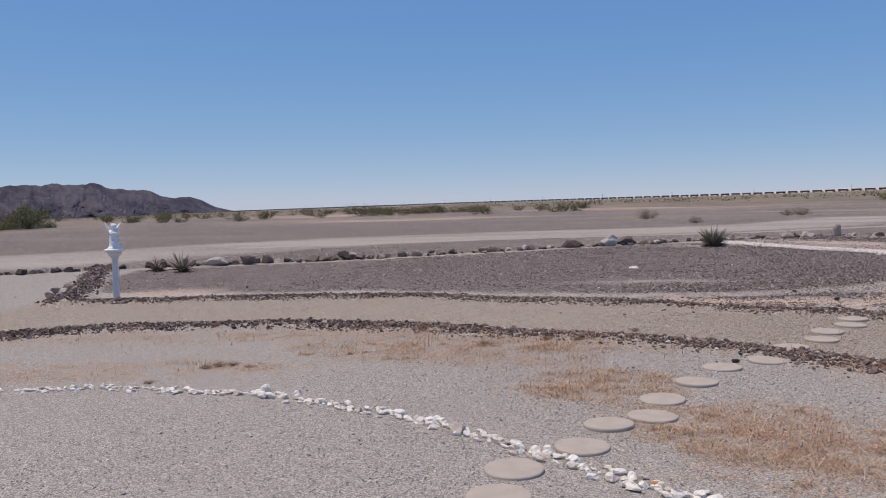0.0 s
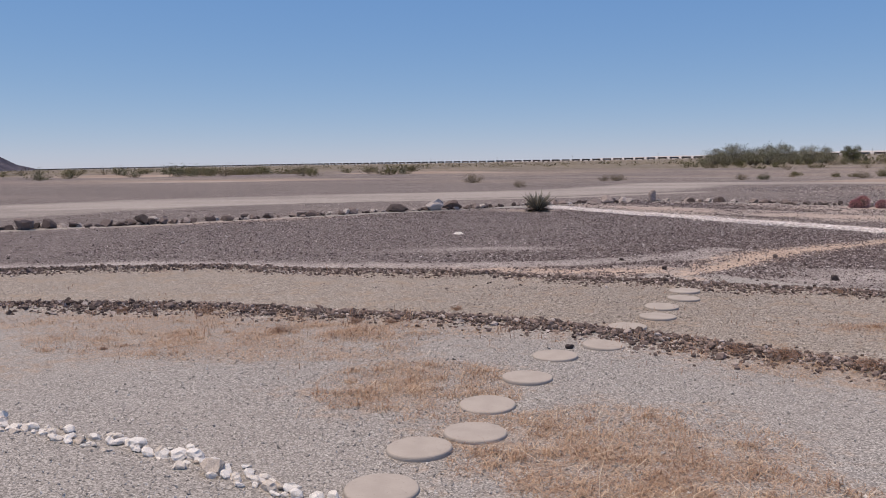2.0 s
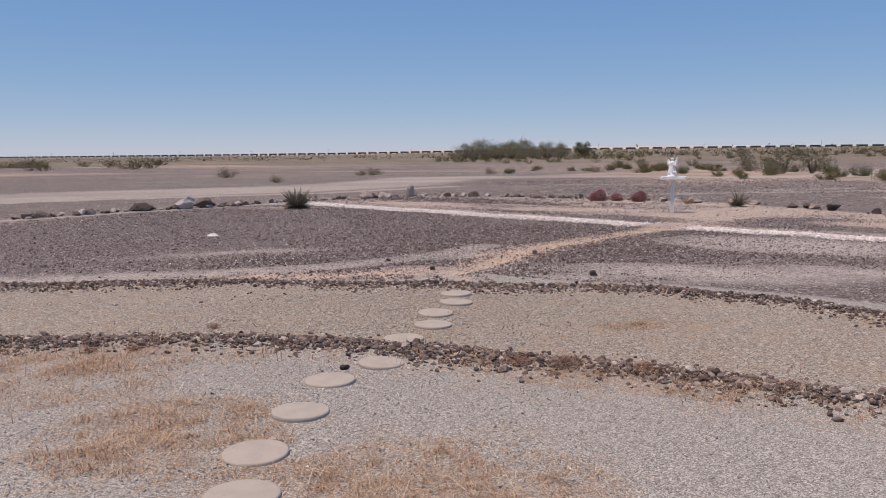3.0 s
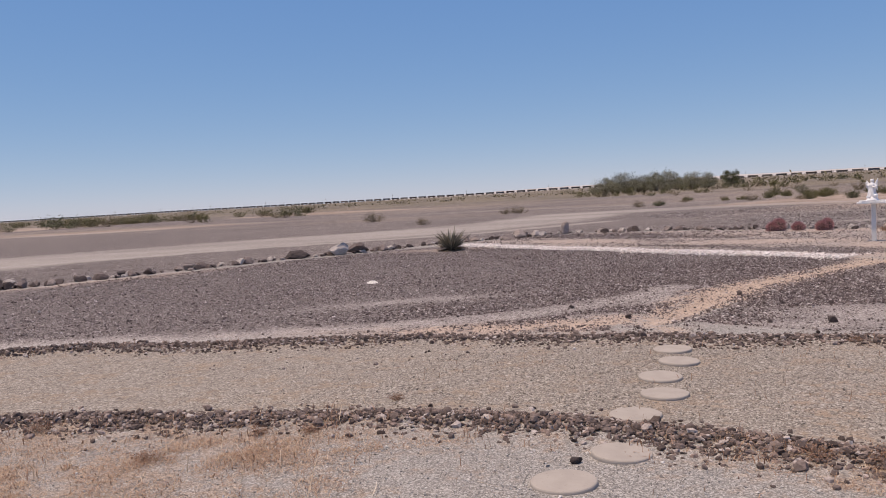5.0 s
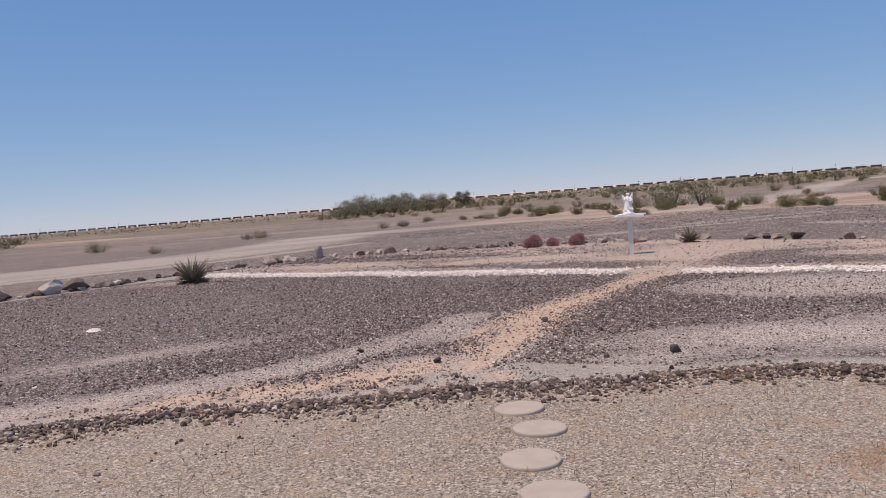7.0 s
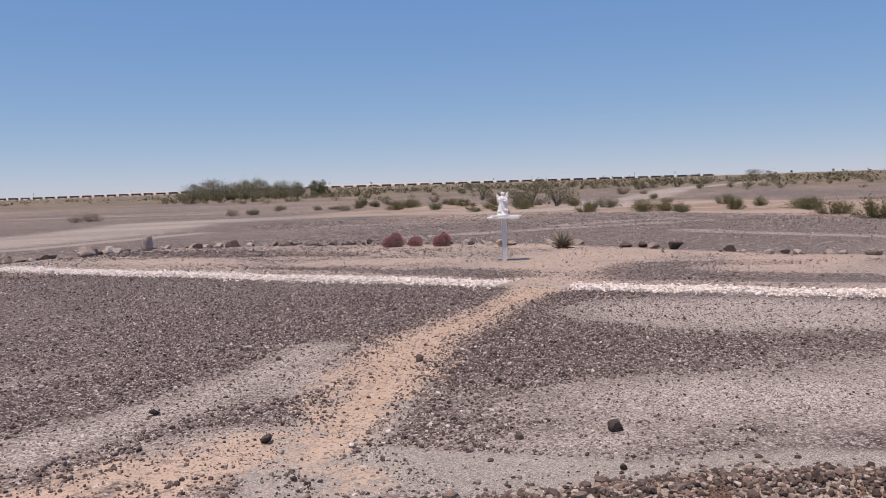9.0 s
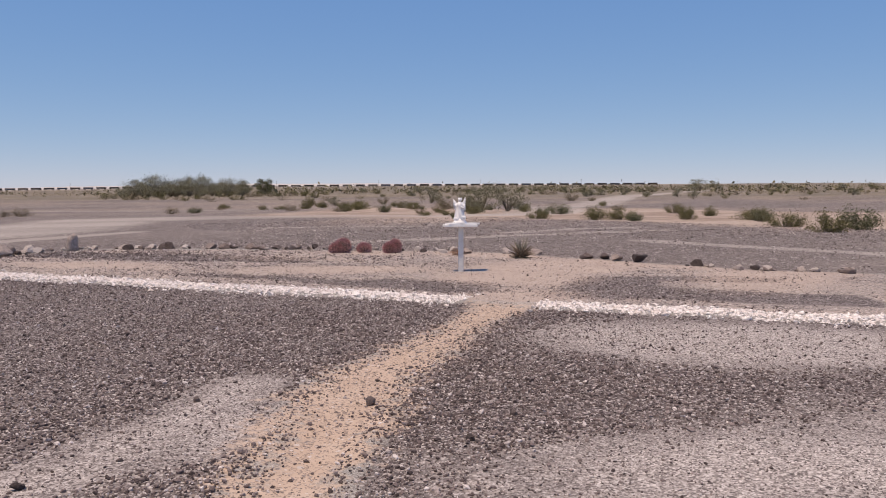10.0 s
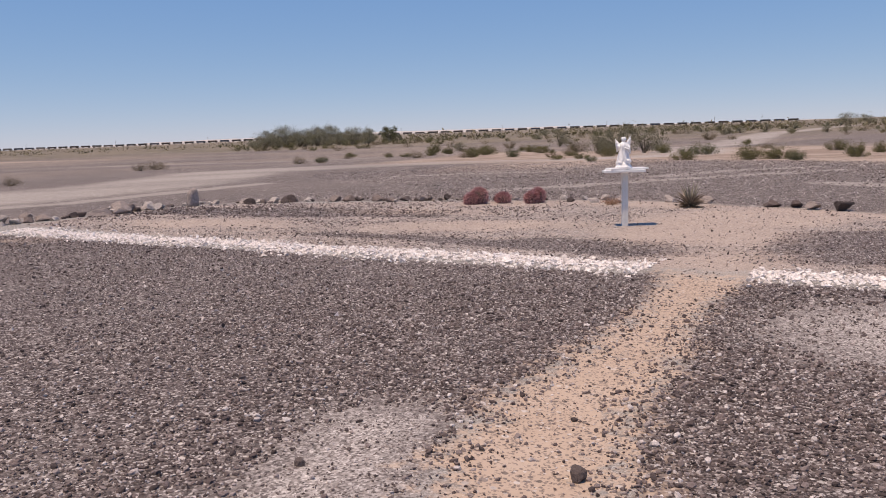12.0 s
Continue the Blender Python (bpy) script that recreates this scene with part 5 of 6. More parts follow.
def railway():
    a, d = np.array((943.0, 793.0)), np.array((-0.798, 0.603))
    turn = math.degrees(math.atan2(d[1], d[0]))
    # raised ballast bed
    n = 160
    s = np.linspace(-500, 3600, n)
    c = a + s[:, None] * d
    z = height(c[:, 0], c[:, 1], False)
    side = np.array((-d[1], d[0]))
    v = []
    for k in range(n):
        for off, up in ((-9, -1.0), (-3, 0.9), (3, 0.9), (9, -1.0)):
            q = c[k] + side * off
            v.append((q[0], q[1], z[k] + up))
    f = [(4 * k + i, 4 * k + i + 1, 4 * k + 5 + i, 4 * k + 4 + i) for k in range(n - 1) for i in range(3)]
    tagged(solid("railway_bed", v, f, M["bed"]), "raised gravel railway embankment across the plain", "embankment", kind="structure")
    car = tagged(hopper_car(), "dark freight car of a long train on the far line", "freight car", "freight train")
    first = True
    for k in range(150):
        p = a + (k * 18.5 - 60) * d
        zz = float(height([p[0]], [p[1]], False)[0]) + 0.85
        m = pose(p[0], p[1], zz, 0, 0, turn)
        if first:
            car.matrix_basis, first = m, False
        else:
            copy_thing(car, m)
    pole = tagged(utility_pole(10.5), "thin dark wooden line pole beside the railway", "utility pole", "line poles")
    for k in range(16):
        p = a + (k * 150 + 40) * d - side * 24
        m = pose(p[0], p[1], float(height([p[0]], [p[1]], False)[0]) - 0.2, 0, 0, turn + 90)
        if k == 0:
            pole.matrix_basis = m
        else:
            copy_thing(pole, m)


def utility_pole(h):
    thing = new("utility_pole")
    bm = bmesh.new()
    bmesh.ops.create_cone(bm, cap_ends=True, segments=10, radius1=0.19, radius2=0.13, depth=h, matrix=Matrix.Translation((0, 0, h / 2)))
    part("pole", bm, M["pole_wood"], thing)
    for z in (h - 0.5, h - 1.5):
        bm = bmesh.new()
        box(bm, 0, 0.16, z, 2.6, 0.12, 0.16)
        arm = part("crossarm", bm, M["pole_wood"], thing)
        for x in (-1.2, -0.6, 0.6, 1.2):
            bm = bmesh.new()
            bmesh.ops.create_cone(bm, cap_ends=True, segments=8, radius1=0.06, radius2=0.04, depth=0.2, matrix=Matrix.Translation((x, 0.16, z + 0.17)))
            part("insulator", bm, M["pole_wood"], arm)
    return thing


M["bed"] = plain_material("ballast", (0.20, 0.17, 0.145), (0.28, 0.24, 0.205), 0.3, 0.95)
railway()
west_pole = tagged(utility_pole(7.4), "dark wooden utility pole with two crossarms", "utility pole", "roadside poles")
for k, (a, r, s) in enumerate(((-45.7, 262, 1.0), (-41.8, 360, 1.0))):
    x, y = 2 + r * math.sin(radians(a)), 6 + r * math.cos(radians(a))
    m = pose(x, y, ground_at(x, y) - 0.2, 0, 0, 40)
    if k == 0:
        west_pole.matrix_basis = m
    else:
        copy_thing(west_pole, m)


# ---- edging rocks ----
SMALL = [rock_shape(np.random.default_rng(60 + k), 2, 9, 0.06, 0.35) for k in range(9)]
BIG = [rock_shape(np.random.default_rng(40 + k), 3, 11, 0.010, 0.40, 0.76, 0.17) for k in range(9)]
big_meshes = {}
for mat_ in ("dark_rock", "pale_rock", "edging_stone", "orange_rock"):
    big_meshes[mat_] = []
    for v_, f_ in BIG + SMALL:
        me_ = mesh_of("rock", v_, f_)
        me_.materials.append(M[mat_])
        big_meshes[mat_].append(me_)


def rock(x, y, sx, sy, sz, mat, k, turn, label, group, name="rock", tilt=0.0, sink=0.4):
    ob = new(name, big_meshes[mat][k % 9 + (9 if sx < 0.1 else 0)])
    z = ground_at(x, y) + sz * (1 - sink)
    ob.matrix_basis = pose(x, y, z, tilt, tilt * 0.5, turn) @ Matrix.Diagonal((sx, sy, sz, 1))
    return tagged(ob, label, "rock", group)


def border_rocks():
    rng = np.random.default_rng(14)
    c, d = walkline(BORDER, 0.01)
    k = 0
    while k < len(c) - 1:
        x, y = c[k] + rng.normal(0, 0.10, 2)
        if x > 15.5 and 19.6 < y < 26.8:
            k += 30
            continue
        stretch = 4 < c[k, 0] < 9.5
        pale = rng.uniform() < (0.3 if c[k, 0] < 4 else 0.75 if stretch else 0.55)
        big = rng.uniform() < 0.22
        s = rng.uniform(0.11, 0.16) if big else rng.uniform(0.05, 0.10)
        s = s * 1.05 if stretch else s
        if c[k, 0] > 13:
            s *= 0.75
        path_gap = -13.9 < x < -12.9
        s = min(s, 0.12) if path_gap else s
        turn = math.degrees(math.atan2(d[k, 1], d[k, 0])) + rng.normal(0, 25)
        label = "pale tan angular rock edging the garden" if pale else "dark brown volcanic rock edging the garden"
        rock(x, y, s * rng.uniform(1.0, 1.5), s * rng.uniform(0.8, 1.1), s * rng.uniform(0.6, 0.95), "pale_rock" if pale else "dark_rock", int(rng.integers(0, 9)), turn, label, "border rocks", tilt=rng.normal(0, 8))
        k += int(100 * (s * (rng.uniform(0.9, 1.6) if -8 < c[k, 0] < 13 else rng.uniform(1.1, 2.2)) + (rng.uniform(0.2, 0.5) if rng.uniform() < 0.10 else 0)))


border_rocks()


def standing_stone(x, y, wide, high):
    """An upright block with rounded shoulders, narrower and slanting at the top."""
    v = np.sign(ICO[3][0]) * np.abs(ICO[3][0]) ** 0.62
    up = (v[:, 2] + 1) / 2
    v[:, :2] *= (1 - 0.25 * up)[:, None]
    v[:, 2] += 0.16 * v[:, 0] * up
    v *= np.array([1 + 0.12 * noise.fractal(Vector(q) * 1.9, 0.8, 2.1, 4) for q in v])[:, None]
    ob = solid("standing_stone", v * (wide / 2, wide * 0.42, high * 0.56), ICO[3][1], M["pale_rock"])
    ob.matrix_basis = pose(x, y, ground_at(x, y) + high * 0.46, 4, -3, 12)
    return tagged(ob, "upright brown standing stone among edging rocks", "rock", "border rocks")


# rocks that stand out
standing_stone(8.7, 33.4, 0.34, 0.47)
for x_, y_, s_, k_, m_ in ((17.3, 24.6, 0.17, 1, "pale_rock"), (17.55, 23.75, 0.18, 4, "pale_rock"), (17.6, 22.1, 0.16, 2, "dark_rock"), (17.75, 21.65, 0.16, 6, "dark_rock"), (17.6, 21.15, 0.17, 5, "pale_rock"), (17.75, 20.65, 0.20, 0, "dark_rock"), (16.4, 26.5, 0.12, 3, "pale_rock"), (16.85, 26.3, 0.15, 7, "pale_rock"), (16.05, 25.75, 0.14, 8, "pale_rock"), (16.5, 25.35, 0.16, 2, "pale_rock"), (15.85, 26.35, 0.10, 4, "dark_rock")):
    rock(x_, y_, s_ * 1.1, s_ * 0.8, s_ * 0.62, m_, k_, 40 * k_, "grey tan rock edging sandy ground" if m_ == "pale_rock" else "dark brown volcanic rock edging the garden", "border rocks")
rock(0.2, 28.05, 0.42, 0.22, 0.24, "pale_rock", 2, 30, "large pale slab leaning among dark rocks", "border rocks", tilt=14)
rock(-1.1, 27.3, 0.42, 0.25, 0.15, "dark_rock", 3, 35, "flat dark rock edging the garden", "border rocks")
rock(0.75, 28.6, 0.36, 0.26, 0.21, "dark_rock", 5, 20, "dark brown volcanic rock edging the garden", "border rocks")
rock(6.75, 32.4, 0.29, 0.21, 0.19, "pale_rock", 1, 20, "pale rounded rock edging the garden", "border rocks")
rock(6.2, 32.15, 0.29, 0.18, 0.11, "pale_rock", 4, 15, "flat pale rock edging the garden", "border rocks")
for x_, y_, s_, k_ in ((-9.63, 20.6, 0.30, 0), (-9.2, 20.95, 0.24, 3), (-7.33, 22.15, 0.27, 5), (-6.85, 22.3, 0.22, 2), (-15.2, 17.3, 0.34, 7), (-16.1, 16.4, 0.2, 1), (-16.6, 15.9, 0.26, 4), (-14.4, 17.5, 0.19, 8)):
    rock(x_, y_, s_ * 0.8, s_ * 0.68, s_ * 0.62, "dark_rock", k_, 30 * k_, "large dark volcanic boulder edging the garden", "border rocks")
rock(-10.4, 20.1, 0.40, 0.2, 0.16, "pale_rock", 5, 30, "flat grey rock edging the garden", "border rocks")
rock(5.50, 11.09, 0.058, 0.05, 0.052, "dark_rock", 3, 10, "single dark stone lying on gravel", "loose rocks")
rock(5.84, 13.87, 0.056, 0.045, 0.04, "dark_rock", 6, 60, "grey brown stone lying on the sand path", "loose rocks")
rock(1.62, 7.40, 0.042, 0.03, 0.024, "dark_rock", 2, 0, "small dark stone beside a stepping stone", "loose rocks")
for x_, y_, s_ in ((3.67, 12.32, 0.05), (4.94, 11.36, 0.035), (6.42, 12.88, 0.035), (5.78, 12.61, 0.035), (3.32, 13.52, 0.04), (6.38, 13.4, 0.03), (4.81, 14.7, 0.035)):
    rock(x_, y_, s_, s_ * 0.85, s_ * 0.75, "dark_rock", int(s_ * 1000), s_ * 9000, "dark stone lying among small pebbles", "loose rocks")
rock(0.855, 18.5, 0.11, 0.07, 0.035, "edging_stone", 4, 0, "flat white stone on dark pebbles", "loose rocks")


for x_, y_, s_ in pale_feet:
    rock(x_, y_, s_ * 1.2, s_, s_ * 0.7, "pale_rock", int(s_ * 300), s_ * 4000, "pale rock at the foot of a stone heap", "heap rocks")


def white_row():
    """Hand-laid pale stones along the edge of the raked gravel."""
    rng = np.random.default_rng(3)
    c, d = walkline(WHITE_ROW, 0.01)
    k = 0
    while k < len(c) - 1:
        s = rng.uniform(0.016, 0.040) * (1.25 if rng.uniform() < 0.15 else 1.0)
        s *= 0.72 if c[k, 0] < -3.2 else 1.0
        off = rng.normal(0, 0.05)
        x, y = c[k, 0] - d[k, 1] * off, c[k, 1] + d[k, 0] * off
        turn = math.degrees(math.atan2(d[k, 1], d[k, 0])) + rng.normal(0, 30)
        rock(x, y, s * rng.uniform(1.0, 1.6), s * rng.uniform(0.75, 1.1), s * rng.uniform(0.5, 0.8), "edging_stone", int(rng.integers(0, 9)), turn, "rough white stone in a curved edging row", "white edging stones", "edging_stone", rng.normal(0, 8))
        k += max(2, int(100 * s * rng.uniform(0.5, 1.4)))


white_row()
rock(0.75, 3.78, 0.036, 0.026, 0.024, "orange_rock", 3, 10, "small orange stone among white edging stones", "white edging stones", "edging_stone")
rock(-0.51, 4.71, 0.072, 0.055, 0.06, "edging_stone", 1, 20, "largest chalk white block in the edging row", "white edging stones", "edging_stone")
rock(-2.33, 5.63, 0.052, 0.042, 0.046, "edging_stone", 6, 50, "chalk white block beside the edging row", "white edging stones", "edging_stone")

# ---- stone berms and white strips ----
berm("stone_berm", "low berm of dark volcanic stones between gravel beds", BERM_1, 0.35, 800, 0.0158, 71, lambda p: (p[:, 0] > -1.2) & (p[:, 0] < 3.6))
berm("stone_berm", "low berm of dark stones bordering the pebble bed", BERM_2, 0.37, 780, 0.0150, 72, lambda p: (p[:, 0] > -0.5) & (p[:, 0] < 6.2))
berm("stone_berm", "heaped brown stones along the gravel path", BERM_SIDE, 0.34, 560, 0.020, 73, lambda p: p[:, 1] < 14.5, shapes=BLOCKS)
berm("stone_berm", "rough heap of brown and pale stones beside the gravel path", BERM_WEST, 0.42, 480, 0.022, 74, lambda p: p[:, 1] < 14.0, shapes=BLOCKS)
white_mats = ("white_stone", "white_piece")
berm("white_stone_strip", "straight strip of white crushed stones across dark pebbles", STRIP_A, 0.58, 500, 0.0215, 75, lambda p: p[:, 1] < 20.5, white_mats, CHIPS)
berm("white_stone_strip", "straight strip of white crushed stones beside the sand path", STRIP_B, 0.58, 480, 0.0215, 76, lambda p: p[:, 1] > 14.0, white_mats, CHIPS)


# ---- pebbles ----
def pebbles():
    rng = np.random.default_rng(17)
    spots = []
    for x0, x1, y0, y1, dens in ((-1.5, 13.5, 10.4, 19.5, 2150), (-11, 10.5, 12.4, 29, 62), (9.5, 18.5, 10, 27, 60), (9.5, 15, 14.5, 21.5, 190)):
        n = int((x1 - x0) * (y1 - y0) * dens)
        q = np.stack([rng.uniform(x0, x1, n), rng.uniform(y0, y1, n)], 1)
        if dens > 100:
            # thins out away from the sand path
            q = q[rng.uniform(0, 1, n) < np.clip(1.3 - along(q, [(4.2, 12.3), (6.8, 14.6)]) / 4.2, 0.10, 1) ** 1.2]
        spots.append(q)
    p = np.vstack(spots)
    dark = np.max([inside(p, z) for z in (DARK_MAIN, DARK_EAST)], 0)
    beyond = inside(p, BEYOND)
    sandy = np.max([inside(p, SAND_PATH), inside(p, SAND_FAN)] + [blob(p, *s) for s in SANDS], 0)
    pale = np.maximum(0.30 - along(p, PALE_ARC), np.max([blob(p, *s) for s in PALES], 0))
    patch = np.array([noise.noise(Vector((a * 0.9, b * 0.9, 2.0))) for a, b in p])
    fine = np.array([noise.noise(Vector((a * 3.1, b * 3.1, 7.0))) for a, b in p])
    keep = np.where(dark > 0, 0.62 + 0.3 * patch + 0.2 * fine, np.where(beyond > 0, 0.34 + 0.5 * patch + 0.2 * fine, 0.05))
    outer = inside(p, GARDEN) < -0.2
    keep = np.where(outer, 0.75 + 0.5 * patch, keep)
    keep = np.where(np.abs(dark) < 0.25, keep * 1.15, keep)
    keep = np.where(pale > -0.05, keep * 0.34, keep)
    keep = np.where(sandy > 0, np.where(sandy < 0.22, 0.34, 0.12) + 0.14 * fine + 0.10 * patch, keep)
    strip = np.minimum(along(p, STRIP_A), along(p, STRIP_B))
    ok = (rng.uniform(0, 1, len(p)) < keep) & (strip > 0.33)
    p = p[ok]
    n = len(p)
    s = 0.0058 * np.exp(np.minimum(np.abs(rng.normal(0, 0.48, n)), 1.35)) * np.where(np.hypot(p[:, 0] - 4, p[:, 1] - 12) > 9, 1.12, 1.0)
    s = s * np.where(pale[ok] > 0, 0.72, np.where(sandy[ok] > 0.15, 0.95, 1.0))
    sizes = s[:, None] * np.stack([rng.uniform(0.9, 1.4, n), rng.uniform(0.75, 1.05, n), rng.uniform(0.55, 0.95, n)], 1)
    z = height(p[:, 0], p[:, 1]) + sizes[:, 2] * 0.4
    chips = CHIPS
    places, large = np.column_stack([p, z]), (s > 0.0105) & (np.hypot(p[:, 0] - 4, p[:, 1] - 12) < 9)
    ob = scatter("fine_pebbles", rng, chips, places[~large], sizes[~large], M["dark_stone"], tilt=0.5)
    tagged(ob, "small dark desert chips between larger pebbles", "pebbles", kind="stuff")
    ob = scatter("pebbles", rng, PEBBLES, places[large], sizes[large], M["dark_stone"], tilt=0.3)
    tagged(ob, "dark desert pebbles strewn over pale dust", "pebbles", kind="stuff")


def open_stones():
    """Larger stones lying about on sandy ground inside the border and on the open ground outside."""
    rng = np.random.default_rng(57)
    spots = []
    for x0, x1, y0, y1, dens in ((4, 18, 15.5, 33.5, 150), (17, 40, 15, 52, 52), (-16, 17, 22, 36, 40), (-6, 9.5, 13.5, 27, 150), (8, 13, 9.5, 16, 120)):
        n = int((x1 - x0) * (y1 - y0) * dens)
        spots.append(np.stack([rng.uniform(x0, x1, n), rng.uniform(y0, y1, n)], 1))
    p = np.vstack(spots)
    inner, beyond = inside(p, GARDEN), inside(p, BEYOND)
    bed = np.max([inside(p, z) for z in (DARK_MAIN, DARK_EAST)], 0)
    apart = np.hypot(p[:, 0] - 4, p[:, 1] - 12) > 5.5
    p, inner, beyond, bed = (q[(inner < -0.3) | (beyond > 0.1) | ((bed > 0.1) & apart)] for q in (p, inner, beyond, bed))
    patch = np.array([noise.noise(Vector((a * 0.55, b * 0.55, 2.0))) + 0.6 * noise.noise(Vector((a * 2.2, b * 2.2, 7.0))) for a, b in p])
    sandy = np.max([blob(p, *q) for q in SANDS], 0)
    fringe = np.max([inside(p, q) for q in FRINGES], 0)
    keep = np.where(beyond > 0, 0.45 + 0.6 * patch, 0.6 + 0.5 * patch)
    keep = np.where((sandy > -0.1) & (beyond > 0), keep * 0.25, keep)
    keep = np.where(fringe > -0.2, 1.0, keep)
    keep = np.where(bed > 0.1, 0.75 + 0.5 * patch, keep)
    keep = np.where(along(p, ROAD) < 6.3, 0.03, keep)
    strip = np.minimum(along(p, STRIP_A), along(p, STRIP_B))
    ok = (rng.uniform(0, 1, len(p)) < keep) & (strip > 0.36)
    p, bed, inner = p[ok], bed[ok] > 0.1, inner[ok] > 0
    n = len(p)
    far = np.clip(np.hypot(p[:, 0] - 4, p[:, 1] - 12) / 26, 0.5, 1.2) * np.where((p[:, 0] < 12) & ~bed & ~inner, 0.6, 1.0)
    s = 0.0098 * np.where(inner & ~bed, 1.3, np.where(bed, 1.25, 1.0)) * far * np.exp(np.abs(rng.normal(0, 0.45, n)).clip(0, 1.2))
    sizes = s[:, None] * np.stack([rng.uniform(0.9, 1.4, n), rng.uniform(0.8, 1.1, n), rng.uniform(0.6, 1.0, n)], 1)
    z = height(p[:, 0], p[:, 1]) + sizes[:, 2] * 0.35
    for sel, mat, label in ((~bed & ~inner, "field_stone", "dark and pale stones strewn over sandy desert ground"), (inner & ~bed, "dark_stone", "dark stones lying on pale sand inside the garden"), (bed, "dark_stone", "dark stones standing out of a pebble bed")):
        ob = scatter("desert_stones", rng, TETRA, np.column_stack([p, z])[sel], sizes[sel], M[mat], tilt=0.6)
        tagged(ob, label, "stones", kind="stuff")


pebbles()
open_stones()


def gravel_chips():
    """Loose grey chips of the raked gravel beside the stepping stones."""
    rng = np.random.default_rng(29)
    n = 84000
    p = np.stack([rng.uniform(-4.5, 5.5, n), rng.uniform(2.0, 10.8, n)], 1)
    near = along(p, [(-0.5, 3.0), (0.6, 5.4), (2.0, 8.0), (3.4, 10.4)])
    p = p[rng.uniform(0, 1, n) < np.clip(1.05 - near / 3.2, 0, 1)]
    for sx, sy in STEPS_EAST:
        p = p[np.hypot(p[:, 0] - sx, p[:, 1] - sy) > 0.18]
    n = len(p)
    s = 0.0045 * np.exp(rng.normal(0, 0.26, n))
    sizes = s[:, None] * rng.uniform(0.7, 1.3, (n, 3)) * np.array((1.1, 1.0, 0.9))
    z = height(p[:, 0], p[:, 1]) + sizes[:, 2] * 0.4
    band = inside(p, TAN_BAND) > 0
    for sel, mat, label in ((~band, "chip", "loose grey crushed gravel chips around the stepping stones"), (band, "tan_chip", "loose tan gravel chips between two stone berms")):
        ob = scatter("gravel", rng, CHIPS, np.column_stack([p, z])[sel], sizes[sel], M[mat], tilt=0.5)
        tagged(ob, label, "gravel", kind="stuff")


gravel_chips()


# ---- dry grass ----
def blades(name, rng, base, length, lean, width, material, label):
    """Thin bent blades, two joints each."""
    n = len(base)
    a = rng.uniform(0, 2 * np.pi, n)
    out = np.stack([np.cos(a), np.sin(a), np.zeros(n)], 1)
    side = np.stack([-np.sin(a), np.cos(a), np.zeros(n)], 1) * width[:, None]
    up = np.array((0, 0, 1.0))
    mid = base + (out * lean[:, None] * 0.45 + up * (1 - lean * 0.55)[:, None]) * (length * 0.55)[:, None]
    tip = mid + (out * lean[:, None] + rng.normal(0, 0.22, (n, 3)) + up * (0.55 - 0.6 * lean)[:, None]) * (length * 0.5)[:, None]
    tip[:, 2] = np.maximum(tip[:, 2], base[:, 2] + 0.004)
    v = np.stack([base - side, base + side, mid + side * 0.8, mid - side * 0.8, tip + side * 0.25, tip - side * 0.25], 1).reshape(-1, 3)
    b = np.arange(n)[:, None] * 6
    f = np.vstack([b + np.array([[0, 1, 2, 3]]), b + np.array([[3, 2, 4, 5]])])
    ob = solid(name, v, f, material)
    return tagged(ob, label, "dry grass", kind="stuff")


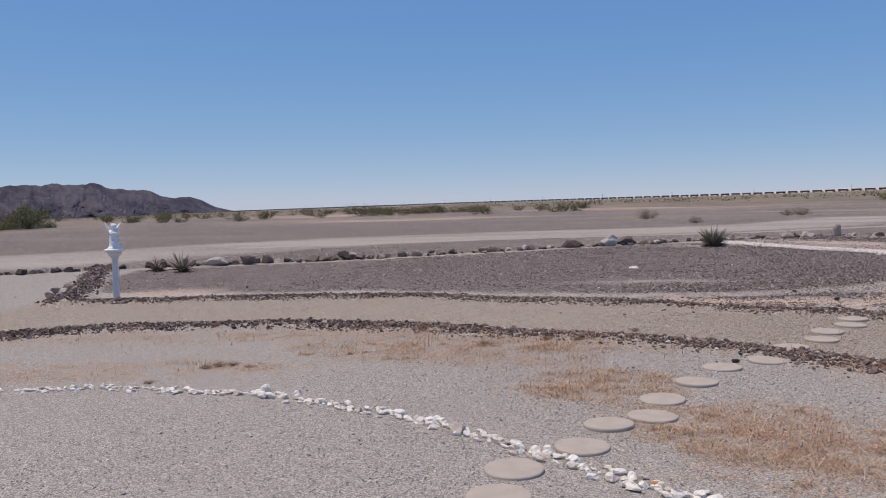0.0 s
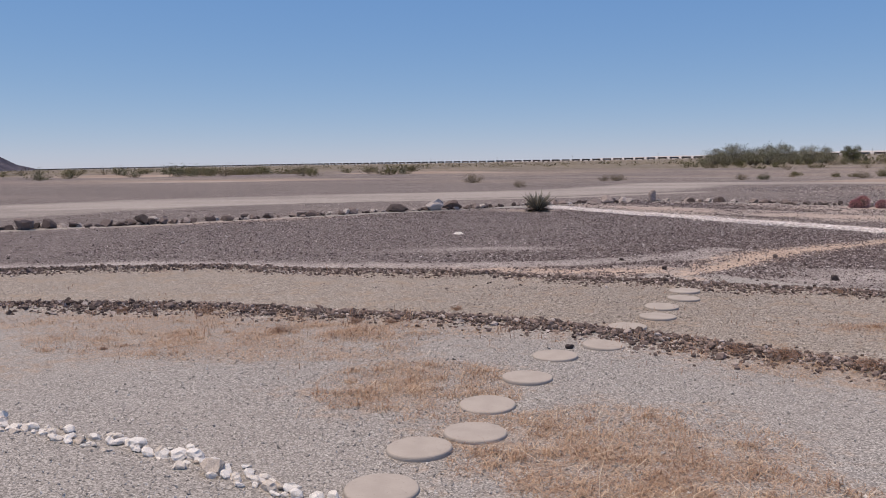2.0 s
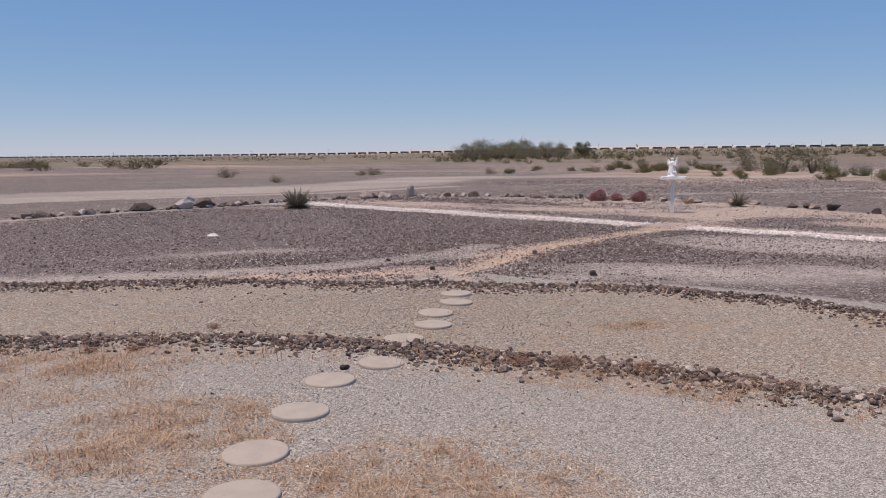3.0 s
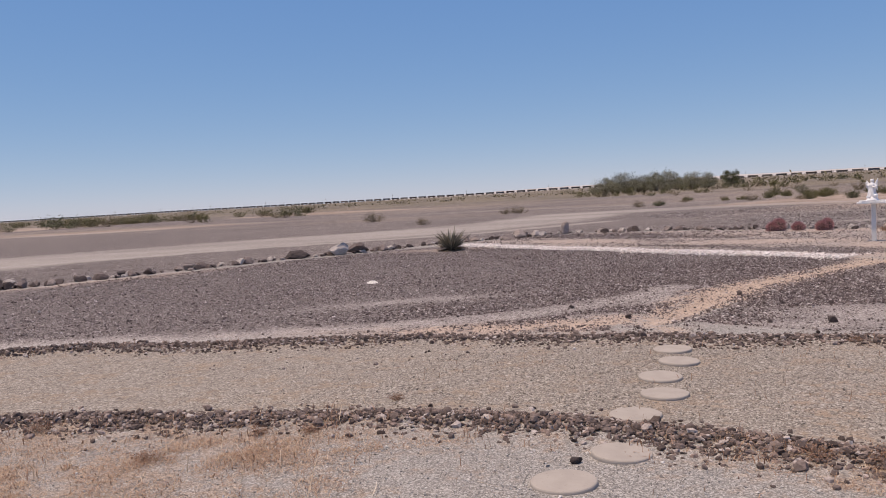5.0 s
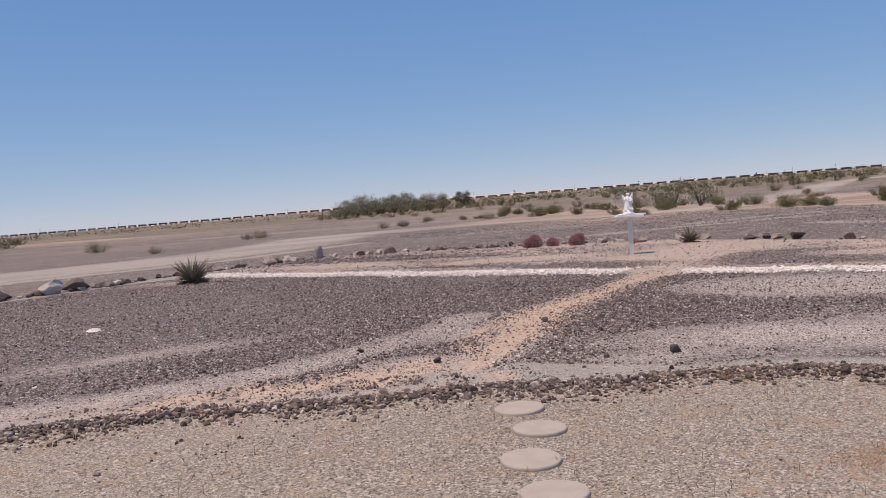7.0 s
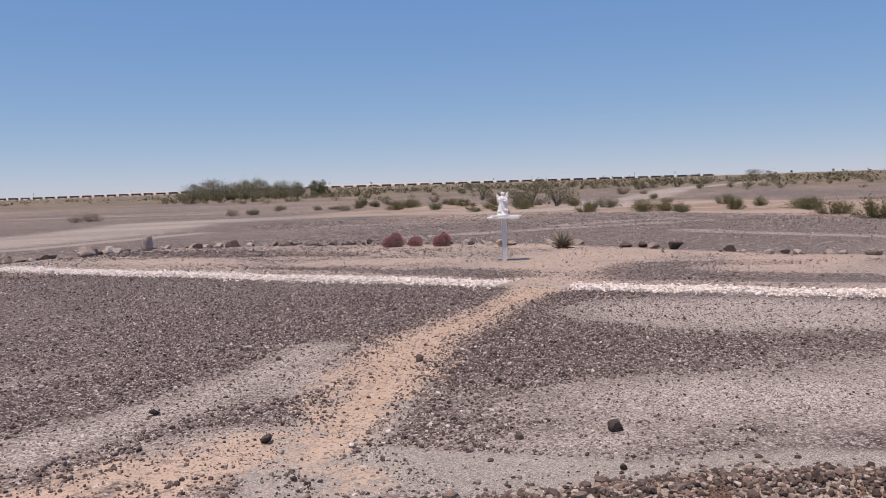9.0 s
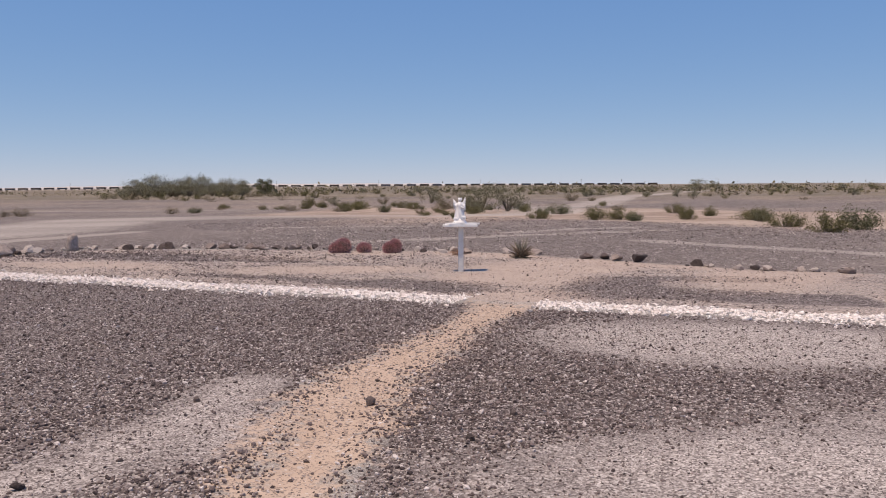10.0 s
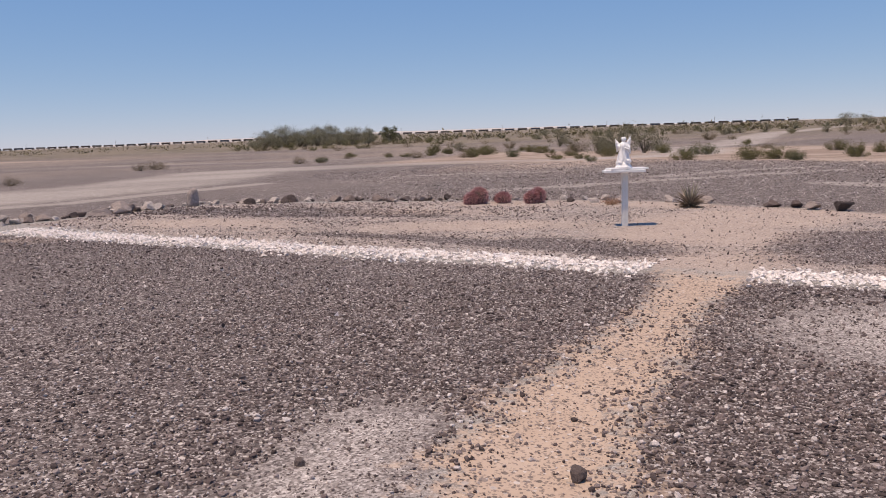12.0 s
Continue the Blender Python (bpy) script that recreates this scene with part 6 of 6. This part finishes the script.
def dry_grass():
    rng = np.random.default_rng(23)
    pts, rich = [], [1.0, 0.9, 0.85, 0.6, 0.6, 0.5, 0.2, 0.55, 0.3, 0.2, 0.9, 0.9, 0.3, 0.2, 0.9, 1.0]
    for s, k in zip(STRAW, rich):
        n = int(25000 * s[2] * s[3] * k)
        r, a = rng.uniform(0, 1, n) ** 0.68 * 1.15, rng.uniform(0, 2 * np.pi, n)
        c, t = math.cos(s[4]), math.sin(s[4])
        dx, dy = s[2] * r * np.cos(a), s[3] * r * np.sin(a)
        pts.append(np.stack([s[0] + c * dx - t * dy, s[1] + t * dx + c * dy], 1))
    p = np.vstack(pts)
    clump = np.array([noise.noise(Vector((a * 2.6, b * 2.6, 5.0))) + 0.6 * noise.noise(Vector((a * 7, b * 7, 1.0))) for a, b in p])
    p = p[rng.uniform(-0.55, 0.65, len(p)) < clump]
    tufts = []
    for s, count in zip(STRAW[:5], (26, 15, 13, 4, 10)):
        r, a = np.sqrt(rng.uniform(0, 1, count)), rng.uniform(0, 2 * np.pi, count)
        for cx, cy in zip(s[0] + s[2] * r * np.cos(a), s[1] + s[3] * r * np.sin(a)):
            tufts.append(np.array((cx, cy)) + rng.normal(0, rng.uniform(0.025, 0.06), (70, 2)))
    p, loose = np.vstack([p] + tufts), len(p)
    tall = np.where(np.arange(len(p)) >= loose, 1.25, 1.0)
    for sx, sy in STEPS_EAST:
        clear = np.hypot(p[:, 0] - sx, p[:, 1] - sy) > 0.19
        p, tall = p[clear], tall[clear]
    n = len(p)
    base = np.column_stack([p, height(p[:, 0], p[:, 1])])
    blades("dry_grass", rng, base, rng.uniform(0.02, 0.055, n) * rng.choice([1.0, 1.0, 1.4, 2.2], n) * tall, rng.uniform(0.85, 1.6, n) / tall, rng.uniform(0.001, 0.0021, n), M["straw"], "matted orange brown dry grass on gravel")
    # sparse russet weeds between the berms and along them
    q = []
    for line, count, spread in ((BERM_1, 2600, 0.35), (BERM_2, 700, 0.3)):
        c, d = walkline(line, 0.01)
        k = (rng.uniform(0, 1, count) * len(c)).astype(int)
        k = (k // 55) * 55 + (rng.normal(0, 9, count)).astype(int)
        k = np.clip(k, 0, len(c) - 1)
        lump = np.array([noise.noise(Vector((c[i, 0] * 1.1, c[i, 1] * 1.1, 8.0))) for i in k])
        off = rng.normal(-0.16, spread * 0.45, count)
        pp = c[k] + np.stack([-d[k, 1], d[k, 0]], 1) * off[:, None] + rng.normal(0, 0.05, (count, 2))
        q.append(pp[lump > -0.05])
    n = 1500
    r = np.stack([rng.uniform(-6, 5, n), rng.uniform(6.2, 11, n)], 1)
    q.append(r[np.array([noise.noise(Vector((a * 1.3, b * 1.3, 3.0))) for a, b in r]) > 0.2])
    q = np.vstack(q)
    n = len(q)
    base = np.column_stack([q, height(q[:, 0], q[:, 1])])
    blades("weeds", rng, base, rng.uniform(0.03, 0.11, n), rng.uniform(0.1, 1.0, n), rng.uniform(0.0018, 0.0034, n), M["russet"], "russet dried weeds among gravel and stones")
    # long bleached stalks lying about
    n = 190
    pick = np.array([STRAW[i][:4] for i in rng.choice([0, 1, 2, 3, 4, 7], n)])
    p = pick[:, :2] + rng.normal(0, 0.55, (n, 2)) * pick[:, 2:4]
    for sx, sy in STEPS_EAST:
        p = p[np.hypot(p[:, 0] - sx, p[:, 1] - sy) > 0.32]
    n = len(p)
    base = np.column_stack([p, height(p[:, 0], p[:, 1]) + 0.004])
    blades("stalks", rng, base, rng.uniform(0.14, 0.38, n), rng.uniform(0.7, 1.5, n), rng.uniform(0.0014, 0.0024, n), M["stalk"], "long bleached grass stalks lying on gravel")


dry_grass()
